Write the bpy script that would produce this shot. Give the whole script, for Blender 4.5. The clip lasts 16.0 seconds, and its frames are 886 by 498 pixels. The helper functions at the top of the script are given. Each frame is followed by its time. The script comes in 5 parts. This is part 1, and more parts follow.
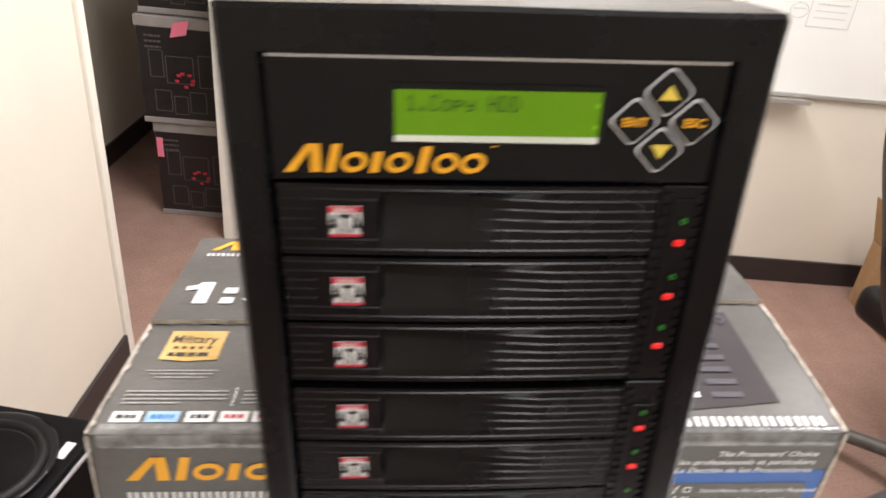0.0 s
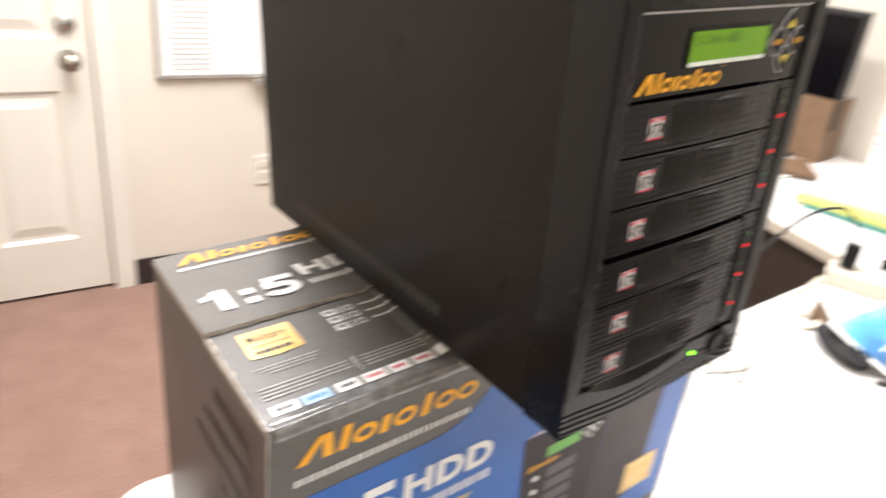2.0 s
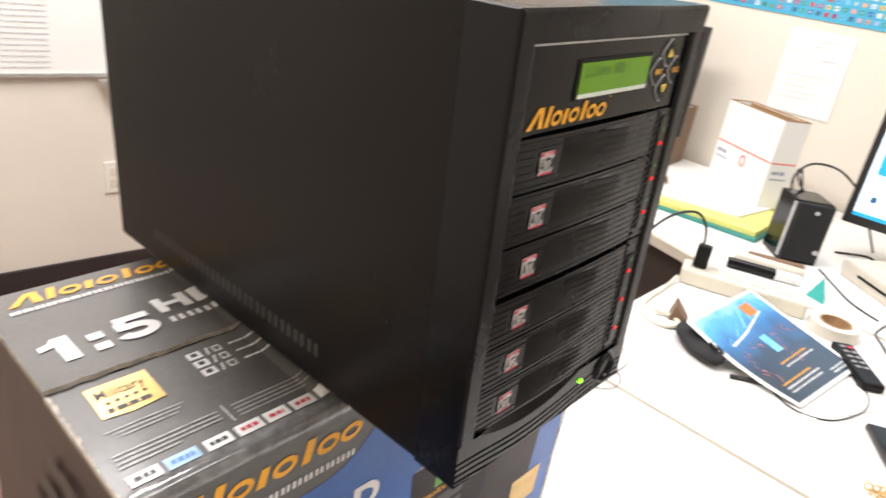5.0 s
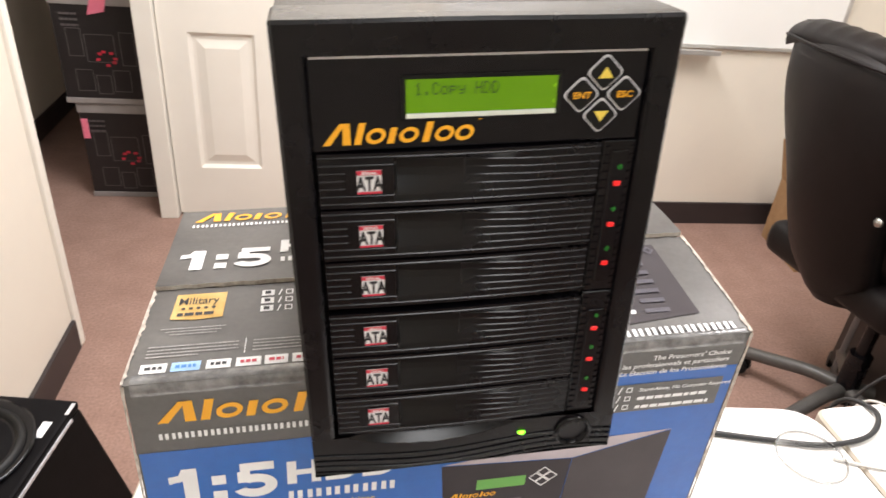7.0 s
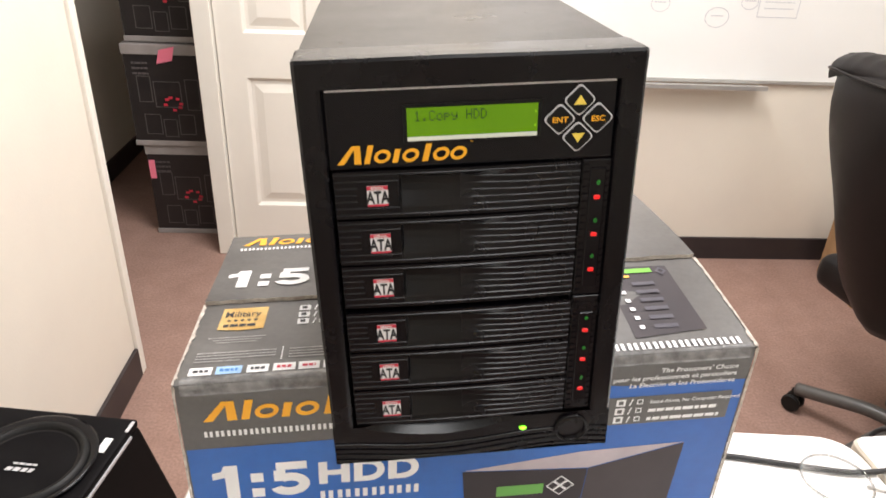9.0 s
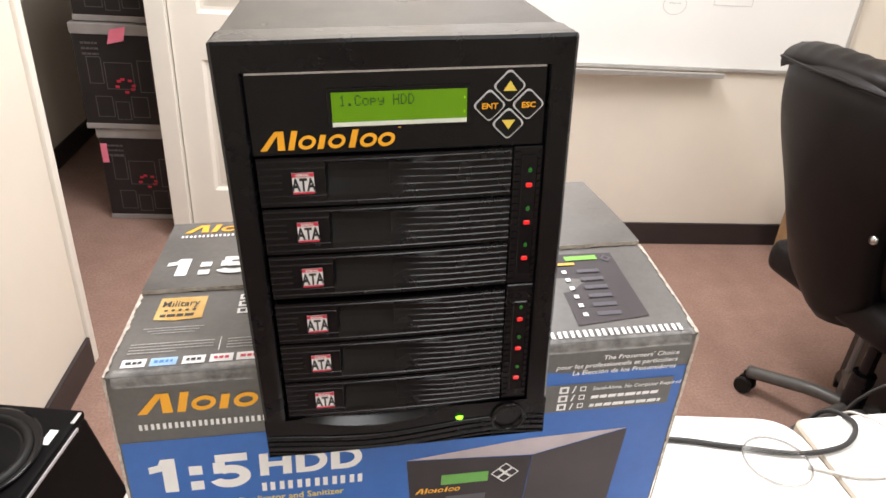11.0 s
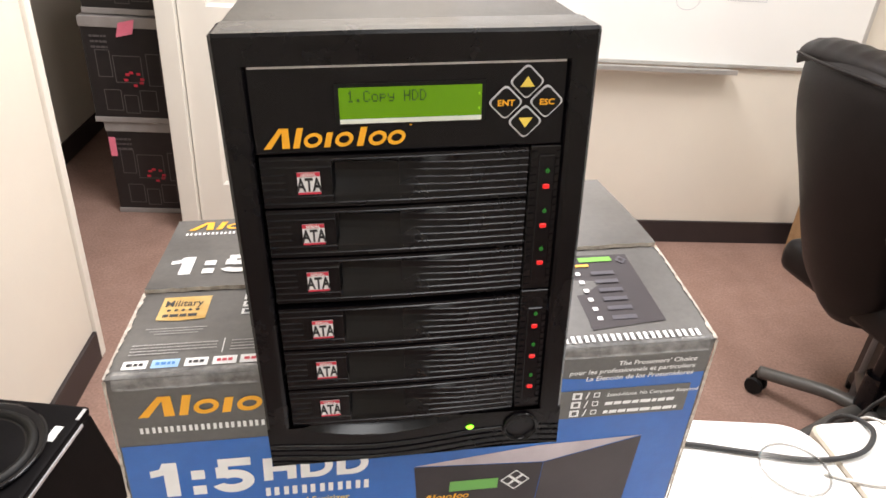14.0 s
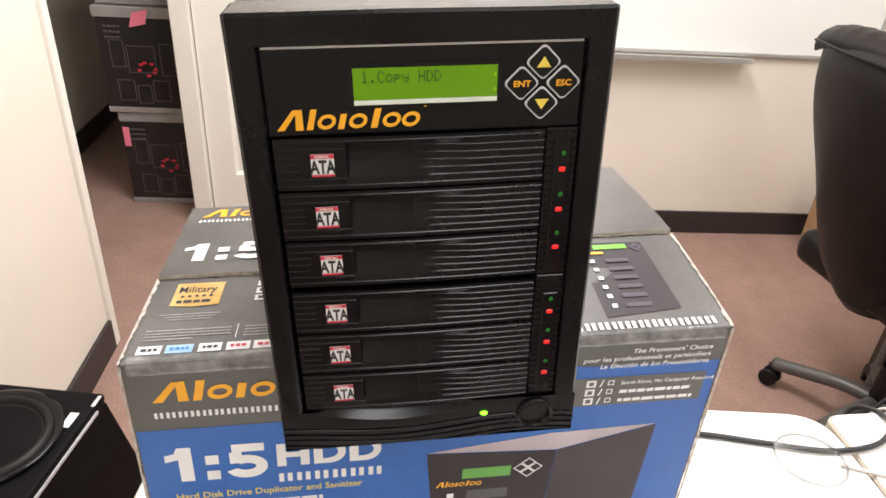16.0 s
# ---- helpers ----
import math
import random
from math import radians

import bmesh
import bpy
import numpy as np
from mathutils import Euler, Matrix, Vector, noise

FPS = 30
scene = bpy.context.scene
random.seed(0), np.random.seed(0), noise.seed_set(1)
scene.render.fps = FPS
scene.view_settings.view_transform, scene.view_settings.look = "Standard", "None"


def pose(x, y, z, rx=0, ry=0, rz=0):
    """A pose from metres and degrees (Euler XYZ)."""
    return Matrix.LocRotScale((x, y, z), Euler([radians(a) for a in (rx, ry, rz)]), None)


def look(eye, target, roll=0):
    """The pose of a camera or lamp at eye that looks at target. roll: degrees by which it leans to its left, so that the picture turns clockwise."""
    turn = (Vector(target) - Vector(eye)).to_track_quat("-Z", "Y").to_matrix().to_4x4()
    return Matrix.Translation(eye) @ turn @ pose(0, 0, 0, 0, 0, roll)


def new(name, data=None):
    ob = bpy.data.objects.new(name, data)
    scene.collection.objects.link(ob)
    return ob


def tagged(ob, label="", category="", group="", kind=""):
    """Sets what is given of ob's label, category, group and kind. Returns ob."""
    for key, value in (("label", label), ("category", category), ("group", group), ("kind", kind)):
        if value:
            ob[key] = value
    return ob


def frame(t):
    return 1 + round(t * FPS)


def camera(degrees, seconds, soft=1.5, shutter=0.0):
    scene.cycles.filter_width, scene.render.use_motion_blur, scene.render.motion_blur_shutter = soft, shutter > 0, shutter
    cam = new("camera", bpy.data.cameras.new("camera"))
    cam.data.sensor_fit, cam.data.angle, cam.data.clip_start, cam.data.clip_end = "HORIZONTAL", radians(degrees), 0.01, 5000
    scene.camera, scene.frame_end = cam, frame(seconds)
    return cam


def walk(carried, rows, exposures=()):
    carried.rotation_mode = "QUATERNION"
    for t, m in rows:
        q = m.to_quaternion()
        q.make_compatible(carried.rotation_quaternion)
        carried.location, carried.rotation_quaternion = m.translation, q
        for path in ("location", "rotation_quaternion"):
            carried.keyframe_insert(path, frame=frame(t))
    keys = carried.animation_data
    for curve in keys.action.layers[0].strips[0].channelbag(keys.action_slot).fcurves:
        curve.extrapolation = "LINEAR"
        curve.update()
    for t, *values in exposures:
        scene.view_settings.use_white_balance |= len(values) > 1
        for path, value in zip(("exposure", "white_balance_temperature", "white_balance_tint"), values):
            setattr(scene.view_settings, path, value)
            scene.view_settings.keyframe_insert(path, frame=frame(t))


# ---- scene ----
cam = camera(64.9, 16.0, soft=1.6, shutter=0.5)
PATH = [
    (0, look((-0.027, -0.218, 1.352), (0.058, 1.539, 0.4), 5.8)),
    (0.5, look((-0.075, -0.237, 1.332), (0.022, 1.517, 0.374), 2.6)),
    (1, look((-0.069, -0.272, 1.317), (0.187, 1.456, 0.343), 3.3)),
    (1.5, look((-0.163, -0.274, 1.328), (0.35, 1.407, 0.374), 5.3)),
    (1.7, look((-0.24, -0.247, 1.334), (0.401, 1.403, 0.402), 2.0)),
    (2, look((-0.332, -0.224, 1.325), (0.746, 1.235, 0.484), 6.8)),
    (2.5, look((-0.342, -0.202, 1.321), (0.983, 1.092, 0.566), 8.2)),
    (3, look((-0.34, -0.211, 1.326), (1.02, 1.044, 0.567), 9.1)),
    (3.5, look((-0.331, -0.211, 1.327), (1.066, 1.005, 0.574), 9.0)),
    (4, look((-0.318, -0.197, 1.328), (1.108, 0.98, 0.565), 9.9)),
    (4.5, look((-0.311, -0.188, 1.328), (1.12, 0.981, 0.562), 10.0)),
    (5, look((-0.317, -0.191, 1.331), (1.048, 1.038, 0.539), 9.8)),
    (5.2, look((-0.323, -0.201, 1.328), (0.949, 1.116, 0.524), 9.8)),
    (7.3, look((-0.039, -0.303, 1.39), (0.178, 1.398, 0.362), 4.6)),
    (7.5, look((-0.037, -0.314, 1.394), (0.17, 1.398, 0.38), 4.5)),
    (8, look((-0.032, -0.327, 1.395), (0.165, 1.4, 0.406), 3.9)),
    (8.5, look((-0.041, -0.333, 1.395), (0.083, 1.435, 0.468), 1.7)),
    (9, look((-0.039, -0.339, 1.391), (0.085, 1.424, 0.455), 2.6)),
    (9.5, look((-0.025, -0.339, 1.382), (0.144, 1.394, 0.398), 3.4)),
    (10, look((-0.017, -0.334, 1.39), (0.191, 1.404, 0.424), 3.3)),
    (12.5, look((-0.025, -0.331, 1.388), (0.199, 1.402, 0.415), 4.7)),
    (13, look((-0.023, -0.326, 1.387), (0.192, 1.41, 0.417), 4.4)),
    (13.5, look((-0.02, -0.321, 1.388), (0.183, 1.417, 0.42), 4.2)),
    (14, look((-0.02, -0.315, 1.385), (0.181, 1.416, 0.404), 4.2)),
    (14.5, look((-0.023, -0.319, 1.386), (0.175, 1.416, 0.411), 4.5)),
    (15, look((-0.021, -0.318, 1.385), (0.178, 1.413, 0.405), 4.2)),
    (15.5, look((-0.02, -0.316, 1.383), (0.17, 1.403, 0.379), 4.2)),
    (16, look((-0.021, -0.314, 1.38), (0.147, 1.407, 0.375), 3.8)),
]
EXPOSURES = [(0.0, 0.08), (0.5, 0.26), (1.0, 0.46), (1.5, 0.28), (2.0, 0.25), (2.5, 0.10), (3.5, -0.06), (5.2, -0.06), (7.3, 0.16), (8.0, 0.12), (9.0, 0.06), (16.0, 0.12)]
walk(cam, PATH, EXPOSURES)

# ---- light ----
world = bpy.data.worlds.new("world")
scene.world = world
world.use_nodes = True
world.node_tree.nodes["Background"].inputs[0].default_value = (1.0, 0.93, 0.85, 1)
world.node_tree.nodes["Background"].inputs[1].default_value = 0.15


def ceiling_lamp(x, y, sx, sy, watts, colour):
    d = bpy.data.lights.new("ceiling_lamp", "AREA")
    d.shape, d.size, d.size_y, d.energy, d.color = "RECTANGLE", sx, sy, watts, colour
    ob = new("ceiling_lamp", d)
    ob.matrix_world = pose(x, y, 2.585)
    return ob


LAMP = (0.99, 0.95, 0.955)
ceiling_lamp(0.05, 1.25, 0.55, 1.15, 63, LAMP)
ceiling_lamp(1.25, 0.45, 0.55, 1.15, 30, (1.0, 0.94, 0.93))
ceiling_lamp(0.25, -1.3, 0.55, 1.15, 24, (0.96, 0.96, 0.97))

# ---- materials ----


def surface(name, c1, c2=None, scale=20.0, rough=0.5, bump=0.0, bump_scale=None, metal=0.0, coat=0.0, spec=0.5, rough2=None, emit=None, power=0.0, fine=0.0):
    m = bpy.data.materials.new(name)
    m.use_nodes = True
    nt = m.node_tree
    p = nt.nodes["Principled BSDF"]
    p.inputs["Base Color"].default_value = (*c1, 1)
    p.inputs["Roughness"].default_value = rough
    p.inputs["Metallic"].default_value = metal
    p.inputs["Coat Weight"].default_value = coat
    p.inputs["Coat Roughness"].default_value = 0.12
    p.inputs["Specular IOR Level"].default_value = spec
    tc = nt.nodes.new("ShaderNodeTexCoord")
    if c2 is not None:
        n = nt.nodes.new("ShaderNodeTexNoise")
        n.inputs["Scale"].default_value = scale
        n.inputs["Detail"].default_value = 6
        n.inputs["Roughness"].default_value = 0.6
        nt.links.new(tc.outputs["Object"], n.inputs["Vector"])
        r = nt.nodes.new("ShaderNodeValToRGB")
        r.color_ramp.elements[0].position, r.color_ramp.elements[1].position = 0.32, 0.68
        r.color_ramp.elements[0].color, r.color_ramp.elements[1].color = (*c1, 1), (*c2, 1)
        nt.links.new(n.outputs["Fac"], r.inputs["Fac"])
        src = r.outputs["Color"]
        if fine:
            n3 = nt.nodes.new("ShaderNodeTexNoise")
            n3.inputs["Scale"].default_value = scale * 14
            n3.inputs["Detail"].default_value = 3
            nt.links.new(tc.outputs["Object"], n3.inputs["Vector"])
            mp = nt.nodes.new("ShaderNodeMapRange")
            mp.inputs["From Min"].default_value, mp.inputs["From Max"].default_value = 0.3, 0.7
            mp.inputs["To Min"].default_value, mp.inputs["To Max"].default_value = 1 - fine, 1 + fine
            nt.links.new(n3.outputs["Fac"], mp.inputs["Value"])
            mx = nt.nodes.new("ShaderNodeMix")
            mx.data_type, mx.blend_type = "RGBA", "MULTIPLY"
            mx.inputs["Factor"].default_value = 1
            nt.links.new(src, mx.inputs[6])
            nt.links.new(mp.outputs["Result"], mx.inputs[7])
            src = mx.outputs[2]
        nt.links.new(src, p.inputs["Base Color"])
        if rough2 is not None:
            mr = nt.nodes.new("ShaderNodeMapRange")
            mr.inputs["From Min"].default_value, mr.inputs["From Max"].default_value = 0.3, 0.7
            mr.inputs["To Min"].default_value, mr.inputs["To Max"].default_value = rough, rough2
            nt.links.new(n.outputs["Fac"], mr.inputs["Value"])
            nt.links.new(mr.outputs["Result"], p.inputs["Roughness"])
    if bump:
        n2 = nt.nodes.new("ShaderNodeTexNoise")
        n2.inputs["Scale"].default_value = bump_scale or scale * 8
        n2.inputs["Detail"].default_value = 4
        nt.links.new(tc.outputs["Object"], n2.inputs["Vector"])
        b = nt.nodes.new("ShaderNodeBump")
        b.inputs["Strength"].default_value = min(1.0, bump)
        b.inputs["Distance"].default_value = 0.0008
        nt.links.new(n2.outputs["Fac"], b.inputs["Height"])
        nt.links.new(b.outputs["Normal"], p.inputs["Normal"])
    if emit:
        p.inputs["Emission Color"].default_value = (*emit, 1)
        p.inputs["Emission Strength"].default_value = power
    return m


WALL = surface("wall_paint", (0.74, 0.69, 0.60), (0.70, 0.65, 0.57), 3, 0.75, 0.35, 140)
WHITE = surface("white_trim_paint", (0.78, 0.75, 0.68), (0.74, 0.71, 0.64), 4, 0.45, 0.1, 60)
CEIL = surface("ceiling_tile", (0.75, 0.73, 0.68), (0.68, 0.66, 0.62), 30, 0.9, 0.4, 200)
CARPET = surface("carpet", (0.245, 0.150, 0.118), (0.295, 0.186, 0.148), 9, 0.95, 0.6, 260, fine=0.16)
BASE = surface("dark_rubber_baseboard", (0.022, 0.017, 0.018), (0.032, 0.024, 0.024), 8, 0.45)
LAMINATE = surface("white_laminate", (0.80, 0.79, 0.77), (0.76, 0.75, 0.73), 5, 0.35, rough2=0.5, fine=0.02)
EDGE = surface("beige_edge_band", (0.55, 0.50, 0.42), (0.48, 0.43, 0.36), 12, 0.5)
STEEL = surface("grey_painted_steel", (0.20, 0.20, 0.21), (0.16, 0.16, 0.17), 10, 0.4, metal=0.4)
CASE = surface("black_powder_coat", (0.0052, 0.0036, 0.0031), (0.0068, 0.0048, 0.0041), 10, 0.26, 0.2, 900, rough2=0.34, spec=0.20)
ABS = surface("black_abs_plastic", (0.0022, 0.0020, 0.0030), (0.0030, 0.0027, 0.0038), 25, 0.22, rough2=0.30, spec=0.28)
GLOSS = surface("glossy_black_panel", (0.0026, 0.0024, 0.0036), (0.0034, 0.0032, 0.0044), 12, 0.15, rough2=0.21, spec=0.25)
MATT = surface("matt_black_plastic", (0.0028, 0.0026, 0.0030), (0.0038, 0.0036, 0.0041), 60, 0.30, spec=0.25)
DARK = surface("deep_black_plastic", (0.004, 0.004, 0.004), None, 1, 0.5, spec=0.25)
SILVER = surface("silver_print", (0.62, 0.62, 0.64), (0.5, 0.5, 0.52), 40, 0.3, metal=0.3)
ORANGE = surface("orange_print", (0.88, 0.43, 0.02), (0.82, 0.38, 0.015), 30, 0.45)
YELLOW = surface("yellow_print", (0.80, 0.62, 0.10), (0.74, 0.56, 0.08), 30, 0.45)
PRINTW = surface("white_print", (0.80, 0.80, 0.80), (0.72, 0.72, 0.72), 30, 0.4)
PRINTG = surface("grey_print", (0.30, 0.30, 0.30), (0.24, 0.24, 0.24), 30, 0.45)
RED = surface("red_print", (0.55, 0.03, 0.06), (0.48, 0.025, 0.05), 30, 0.45)
INK = surface("black_ink", (0.012, 0.012, 0.014), None, 1, 0.5)
BLUEP = surface("pale_blue_print", (0.36, 0.55, 0.80), (0.28, 0.46, 0.72), 60, 0.4)
LCD = surface("green_backlit_display", (0.055, 0.13, 0.003), (0.068, 0.15, 0.004), 30, 0.12, spec=0.3, emit=(0.14, 0.33, 0.0), power=0.42)
LCDEDGE = surface("pale_display_edge", (0.72, 0.76, 0.68), (0.62, 0.66, 0.58), 40, 0.3)
LCDINK = surface("display_characters", (0.012, 0.05, 0.002), None, 1, 0.3)
LEDR = surface("red_led", (0.5, 0.01, 0.01), None, 1, 0.3, emit=(1.0, 0.012, 0.012), power=0.6)
LEDG = surface("green_led", (0.1, 0.4, 0.02), None, 1, 0.3, emit=(0.25, 1.0, 0.02), power=3.0)
LEDO = surface("dim_green_led", (0.01, 0.09, 0.012), None, 1, 0.3, emit=(0.03, 0.35, 0.03), power=0.35)
LCDDOT = surface("display_dot", (0.2, 0.4, 0.01), None, 1, 0.2, emit=(0.22, 0.55, 0.0), power=0.6)
KEYWHITE = surface("pale_key_outline", (0.60, 0.60, 0.62), None, 1, 0.35)
CARD = surface("dark_grey_printed_carton", (0.076, 0.072, 0.068), (0.102, 0.097, 0.091), 14, 0.34, 0.35, 90, coat=0.16, rough2=0.48, fine=0.08)
CARDSIDE = surface("dark_brown_printed_carton", (0.068, 0.046, 0.040), (0.088, 0.062, 0.055), 14, 0.42, 0.3, 90)
BLUE = surface("blue_printed_carton", (0.004, 0.085, 0.36), (0.006, 0.115, 0.45), 7, 0.3, 0.3, 90, coat=0.08, fine=0.05)
KRAFT = surface("brown_cardboard", (0.36, 0.22, 0.11), (0.29, 0.17, 0.08), 25, 0.85, 0.5, 150, fine=0.15)
WORN = surface("worn_paper_edge", (0.62, 0.57, 0.50), (0.34, 0.29, 0.24), 160, 0.8, 0.6, 400)
TAPE = surface("clear_tape_gloss", (0.10, 0.10, 0.10), (0.26, 0.26, 0.26), 70, 0.06, 1.0, 110, coat=0.9, rough2=0.25)
GOLD = surface("gold_badge", (0.60, 0.35, 0.09), (0.82, 0.60, 0.27), 26, 0.28, metal=0.45)
PICDARK = surface("printed_dark_plum", (0.026, 0.020, 0.023), (0.038, 0.030, 0.034), 10, 0.5, spec=0.3)
PICSIDE = surface("printed_grey_plum", (0.060, 0.050, 0.054), (0.042, 0.034, 0.037), 10, 0.5, spec=0.3)
PICTOP = surface("printed_pale_pink", (0.48, 0.42, 0.45), (0.36, 0.31, 0.34), 15, 0.3, coat=0.2)
LEATHER = surface("black_leather", (0.0055, 0.0042, 0.0042), (0.009, 0.007, 0.0068), 18, 0.38, 0.45, 240, rough2=0.48, spec=0.2)
CHROME = surface("dull_chrome", (0.55, 0.54, 0.52), (0.45, 0.44, 0.42), 30, 0.25, metal=0.9)
BOARD = surface("whiteboard_enamel", (0.82, 0.82, 0.80), (0.80, 0.80, 0.78), 3, 0.25)
ALU = surface("aluminium_frame", (0.55, 0.54, 0.52), (0.48, 0.47, 0.45), 30, 0.4, metal=0.6)
MARKER = surface("grey_marker_ink", (0.52, 0.53, 0.56), None, 1, 0.6)
PAPER = surface("white_paper", (0.80, 0.80, 0.79), (0.77, 0.77, 0.76), 8, 0.7)
IVORY = surface("ivory_plastic", (0.70, 0.66, 0.55), (0.64, 0.60, 0.50), 20, 0.45)
BEIGE = surface("beige_plastic", (0.62, 0.58, 0.50), (0.56, 0.52, 0.45), 20, 0.45)
PINK = surface("pink_sticky_note", (0.85, 0.22, 0.32), (0.80, 0.19, 0.28), 30, 0.7)
YENV = surface("yellow_envelope", (0.72, 0.70, 0.22), (0.66, 0.63, 0.18), 10, 0.7)
GREENF = surface("teal_folder", (0.05, 0.26, 0.22), (0.04, 0.20, 0.18), 10, 0.6)
TEAL = surface("teal_card", (0.03, 0.36, 0.32), (0.02, 0.30, 0.27), 10, 0.5)
SCREEN = surface("lit_screen", (0.5, 0.6, 0.7), None, 1, 0.2, emit=(0.72, 0.86, 0.98), power=1.0)
SCREENB = surface("lit_screen_blue", (0.02, 0.25, 0.5), None, 1, 0.2, emit=(0.02, 0.42, 0.82), power=0.8)
SCREENI = surface("lit_screen_icon", (0.02, 0.1, 0.2), None, 1, 0.2, emit=(0.03, 0.10, 0.22), power=0.5)
POSTER = surface("blue_poster", (0.05, 0.36, 0.56), (0.07, 0.42, 0.62), 6, 0.5)
SEAPRINT = surface("underwater_print", (0.015, 0.10, 0.28), None, 9, 0.3, coat=0.2)
nt = SEAPRINT.node_tree
coords = nt.nodes.new("ShaderNodeUVMap")
cloud = nt.nodes.new("ShaderNodeTexNoise")
cloud.inputs["Scale"].default_value, cloud.inputs["Detail"].default_value = 4.0, 5
split = nt.nodes.new("ShaderNodeSeparateXYZ")
blend = nt.nodes.new("ShaderNodeMath")
blend.operation = "MULTIPLY_ADD"
blend.inputs[1].default_value = 0.45
ramp = nt.nodes.new("ShaderNodeValToRGB")
tones = ((0.22, (0.40, 0.70, 0.88)), (0.34, (0.07, 0.38, 0.70)), (0.55, (0.02, 0.16, 0.42)), (0.78, (0.012, 0.035, 0.085)), (1.0, (0.012, 0.025, 0.05)))
for k, (at_, tone) in enumerate(tones):
    stop = ramp.color_ramp.elements[0] if k == 0 else ramp.color_ramp.elements.new(at_) if k < 4 else ramp.color_ramp.elements[-1]
    stop.position, stop.color = at_, (*tone, 1)
nt.links.new(coords.outputs["UV"], cloud.inputs["Vector"])
nt.links.new(coords.outputs["UV"], split.inputs["Vector"])
nt.links.new(cloud.outputs["Fac"], blend.inputs[0])
nt.links.new(split.outputs["X"], blend.inputs[2])
nt.links.new(blend.outputs[0], ramp.inputs["Fac"])
nt.links.new(ramp.outputs["Color"], nt.nodes["Principled BSDF"].inputs["Base Color"])
NAVY = surface("navy_print", (0.010, 0.022, 0.045), (0.018, 0.04, 0.075), 14, 0.3, coat=0.2)
SKYP = surface("sky_blue_print", (0.22, 0.58, 0.85), (0.12, 0.42, 0.75), 22, 0.3)
CONE = surface("speaker_cone", (0.007, 0.006, 0.006), (0.010, 0.0085, 0.0085), 30, 0.45, spec=0.2)
GREYC = surface("grey_carton_band", (0.30, 0.28, 0.27), (0.24, 0.22, 0.21), 12, 0.6)
BLACKC = surface("black_printed_carton", (0.012, 0.010, 0.010), (0.02, 0.016, 0.016), 12, 0.4)
BROWNW = surface("brown_card", (0.20, 0.12, 0.07), (0.15, 0.09, 0.05), 25, 0.6)


def clear(name, gloss, tint=0.93):
    """Thin clear plastic: see-through, with a gloss that grows at grazing angles."""
    m = bpy.data.materials.new(name)
    m.use_nodes = True
    nt = m.node_tree
    nt.nodes.clear()
    out = nt.nodes.new("ShaderNodeOutputMaterial")
    mix = nt.nodes.new("ShaderNodeMixShader")
    see = nt.nodes.new("ShaderNodeBsdfTransparent")
    see.inputs[0].default_value = (tint, tint, tint * 0.99, 1)
    gl = nt.nodes.new("ShaderNodeBsdfGlossy")
    gl.inputs["Roughness"].default_value = 0.12
    lw = nt.nodes.new("ShaderNodeLayerWeight")
    lw.inputs["Blend"].default_value = 0.35
    mp = nt.nodes.new("ShaderNodeMath")
    mp.operation = "MULTIPLY"
    mp.inputs[1].default_value = gloss
    nt.links.new(lw.outputs["Facing"], mp.inputs[0])
    nt.links.new(mp.outputs[0], mix.inputs[0])
    nt.links.new(see.outputs[0], mix.inputs[1])
    nt.links.new(gl.outputs[0], mix.inputs[2])
    nt.links.new(mix.outputs[0], out.inputs[0])
    return m


GLASS = clear("clear_plastic_cup", 0.55)
RIMC = clear("clear_plastic_rim", 0.9, 0.62)

# ---- mesh helpers ----


def finish(bm, name, mats, parent=None, label="", smooth=False, normals=True):
    if normals:
        bmesh.ops.recalc_face_normals(bm, faces=bm.faces)
    me = bpy.data.meshes.new(name)
    bm.to_mesh(me)
    bm.free()
    for m in mats if isinstance(mats, (list, tuple)) else (mats,):
        me.materials.append(m)
    if smooth:
        me.polygons.foreach_set("use_smooth", [True] * len(me.polygons))
    ob = new(name, me)
    if parent is not None:
        ob.parent = parent
    return tagged(ob, label)


def part(name, bm, mats, parent, label="", smooth=False, normals=True):
    return finish(bm, name, mats, parent, label, smooth, normals)


def thing(name, m, label, category, group="", kind=""):
    ob = new(name)
    ob.empty_display_size = 0.05
    ob.matrix_world = m
    return tagged(ob, label, category, group, kind)


def box(bm, x0, x1, y0, y1, z0, z1, mi=0, bevel=0.0, seg=2):
    made = bmesh.ops.create_cube(bm, size=1)["verts"]
    for v in made:
        v.co = Vector(((x0 + x1) / 2 + v.co.x * (x1 - x0), (y0 + y1) / 2 + v.co.y * (y1 - y0), (z0 + z1) / 2 + v.co.z * (z1 - z0)))
    faces = list({f for v in made for f in v.link_faces})
    for f in faces:
        f.material_index = mi
    if bevel:
        edges = list({e for f in faces for e in f.edges})
        bmesh.ops.bevel(bm, geom=edges, offset=bevel, segments=seg, profile=0.6, affect="EDGES", material=mi)
    return bm


def boxed(*a, **k):
    return box(bmesh.new(), *a, **k)


def flat(bm, pts, mi=0):
    f = bm.faces.new([bm.verts.new(p) for p in pts])
    f.material_index = mi
    return f


def rect(bm, at, u0, u1, v0, v1, mi=0, slant=0.0):
    return flat(bm, [at(u0, v0), at(u1, v0), at(u1 + slant * (v1 - v0), v1), at(u0 + slant * (v1 - v0), v1)], mi)


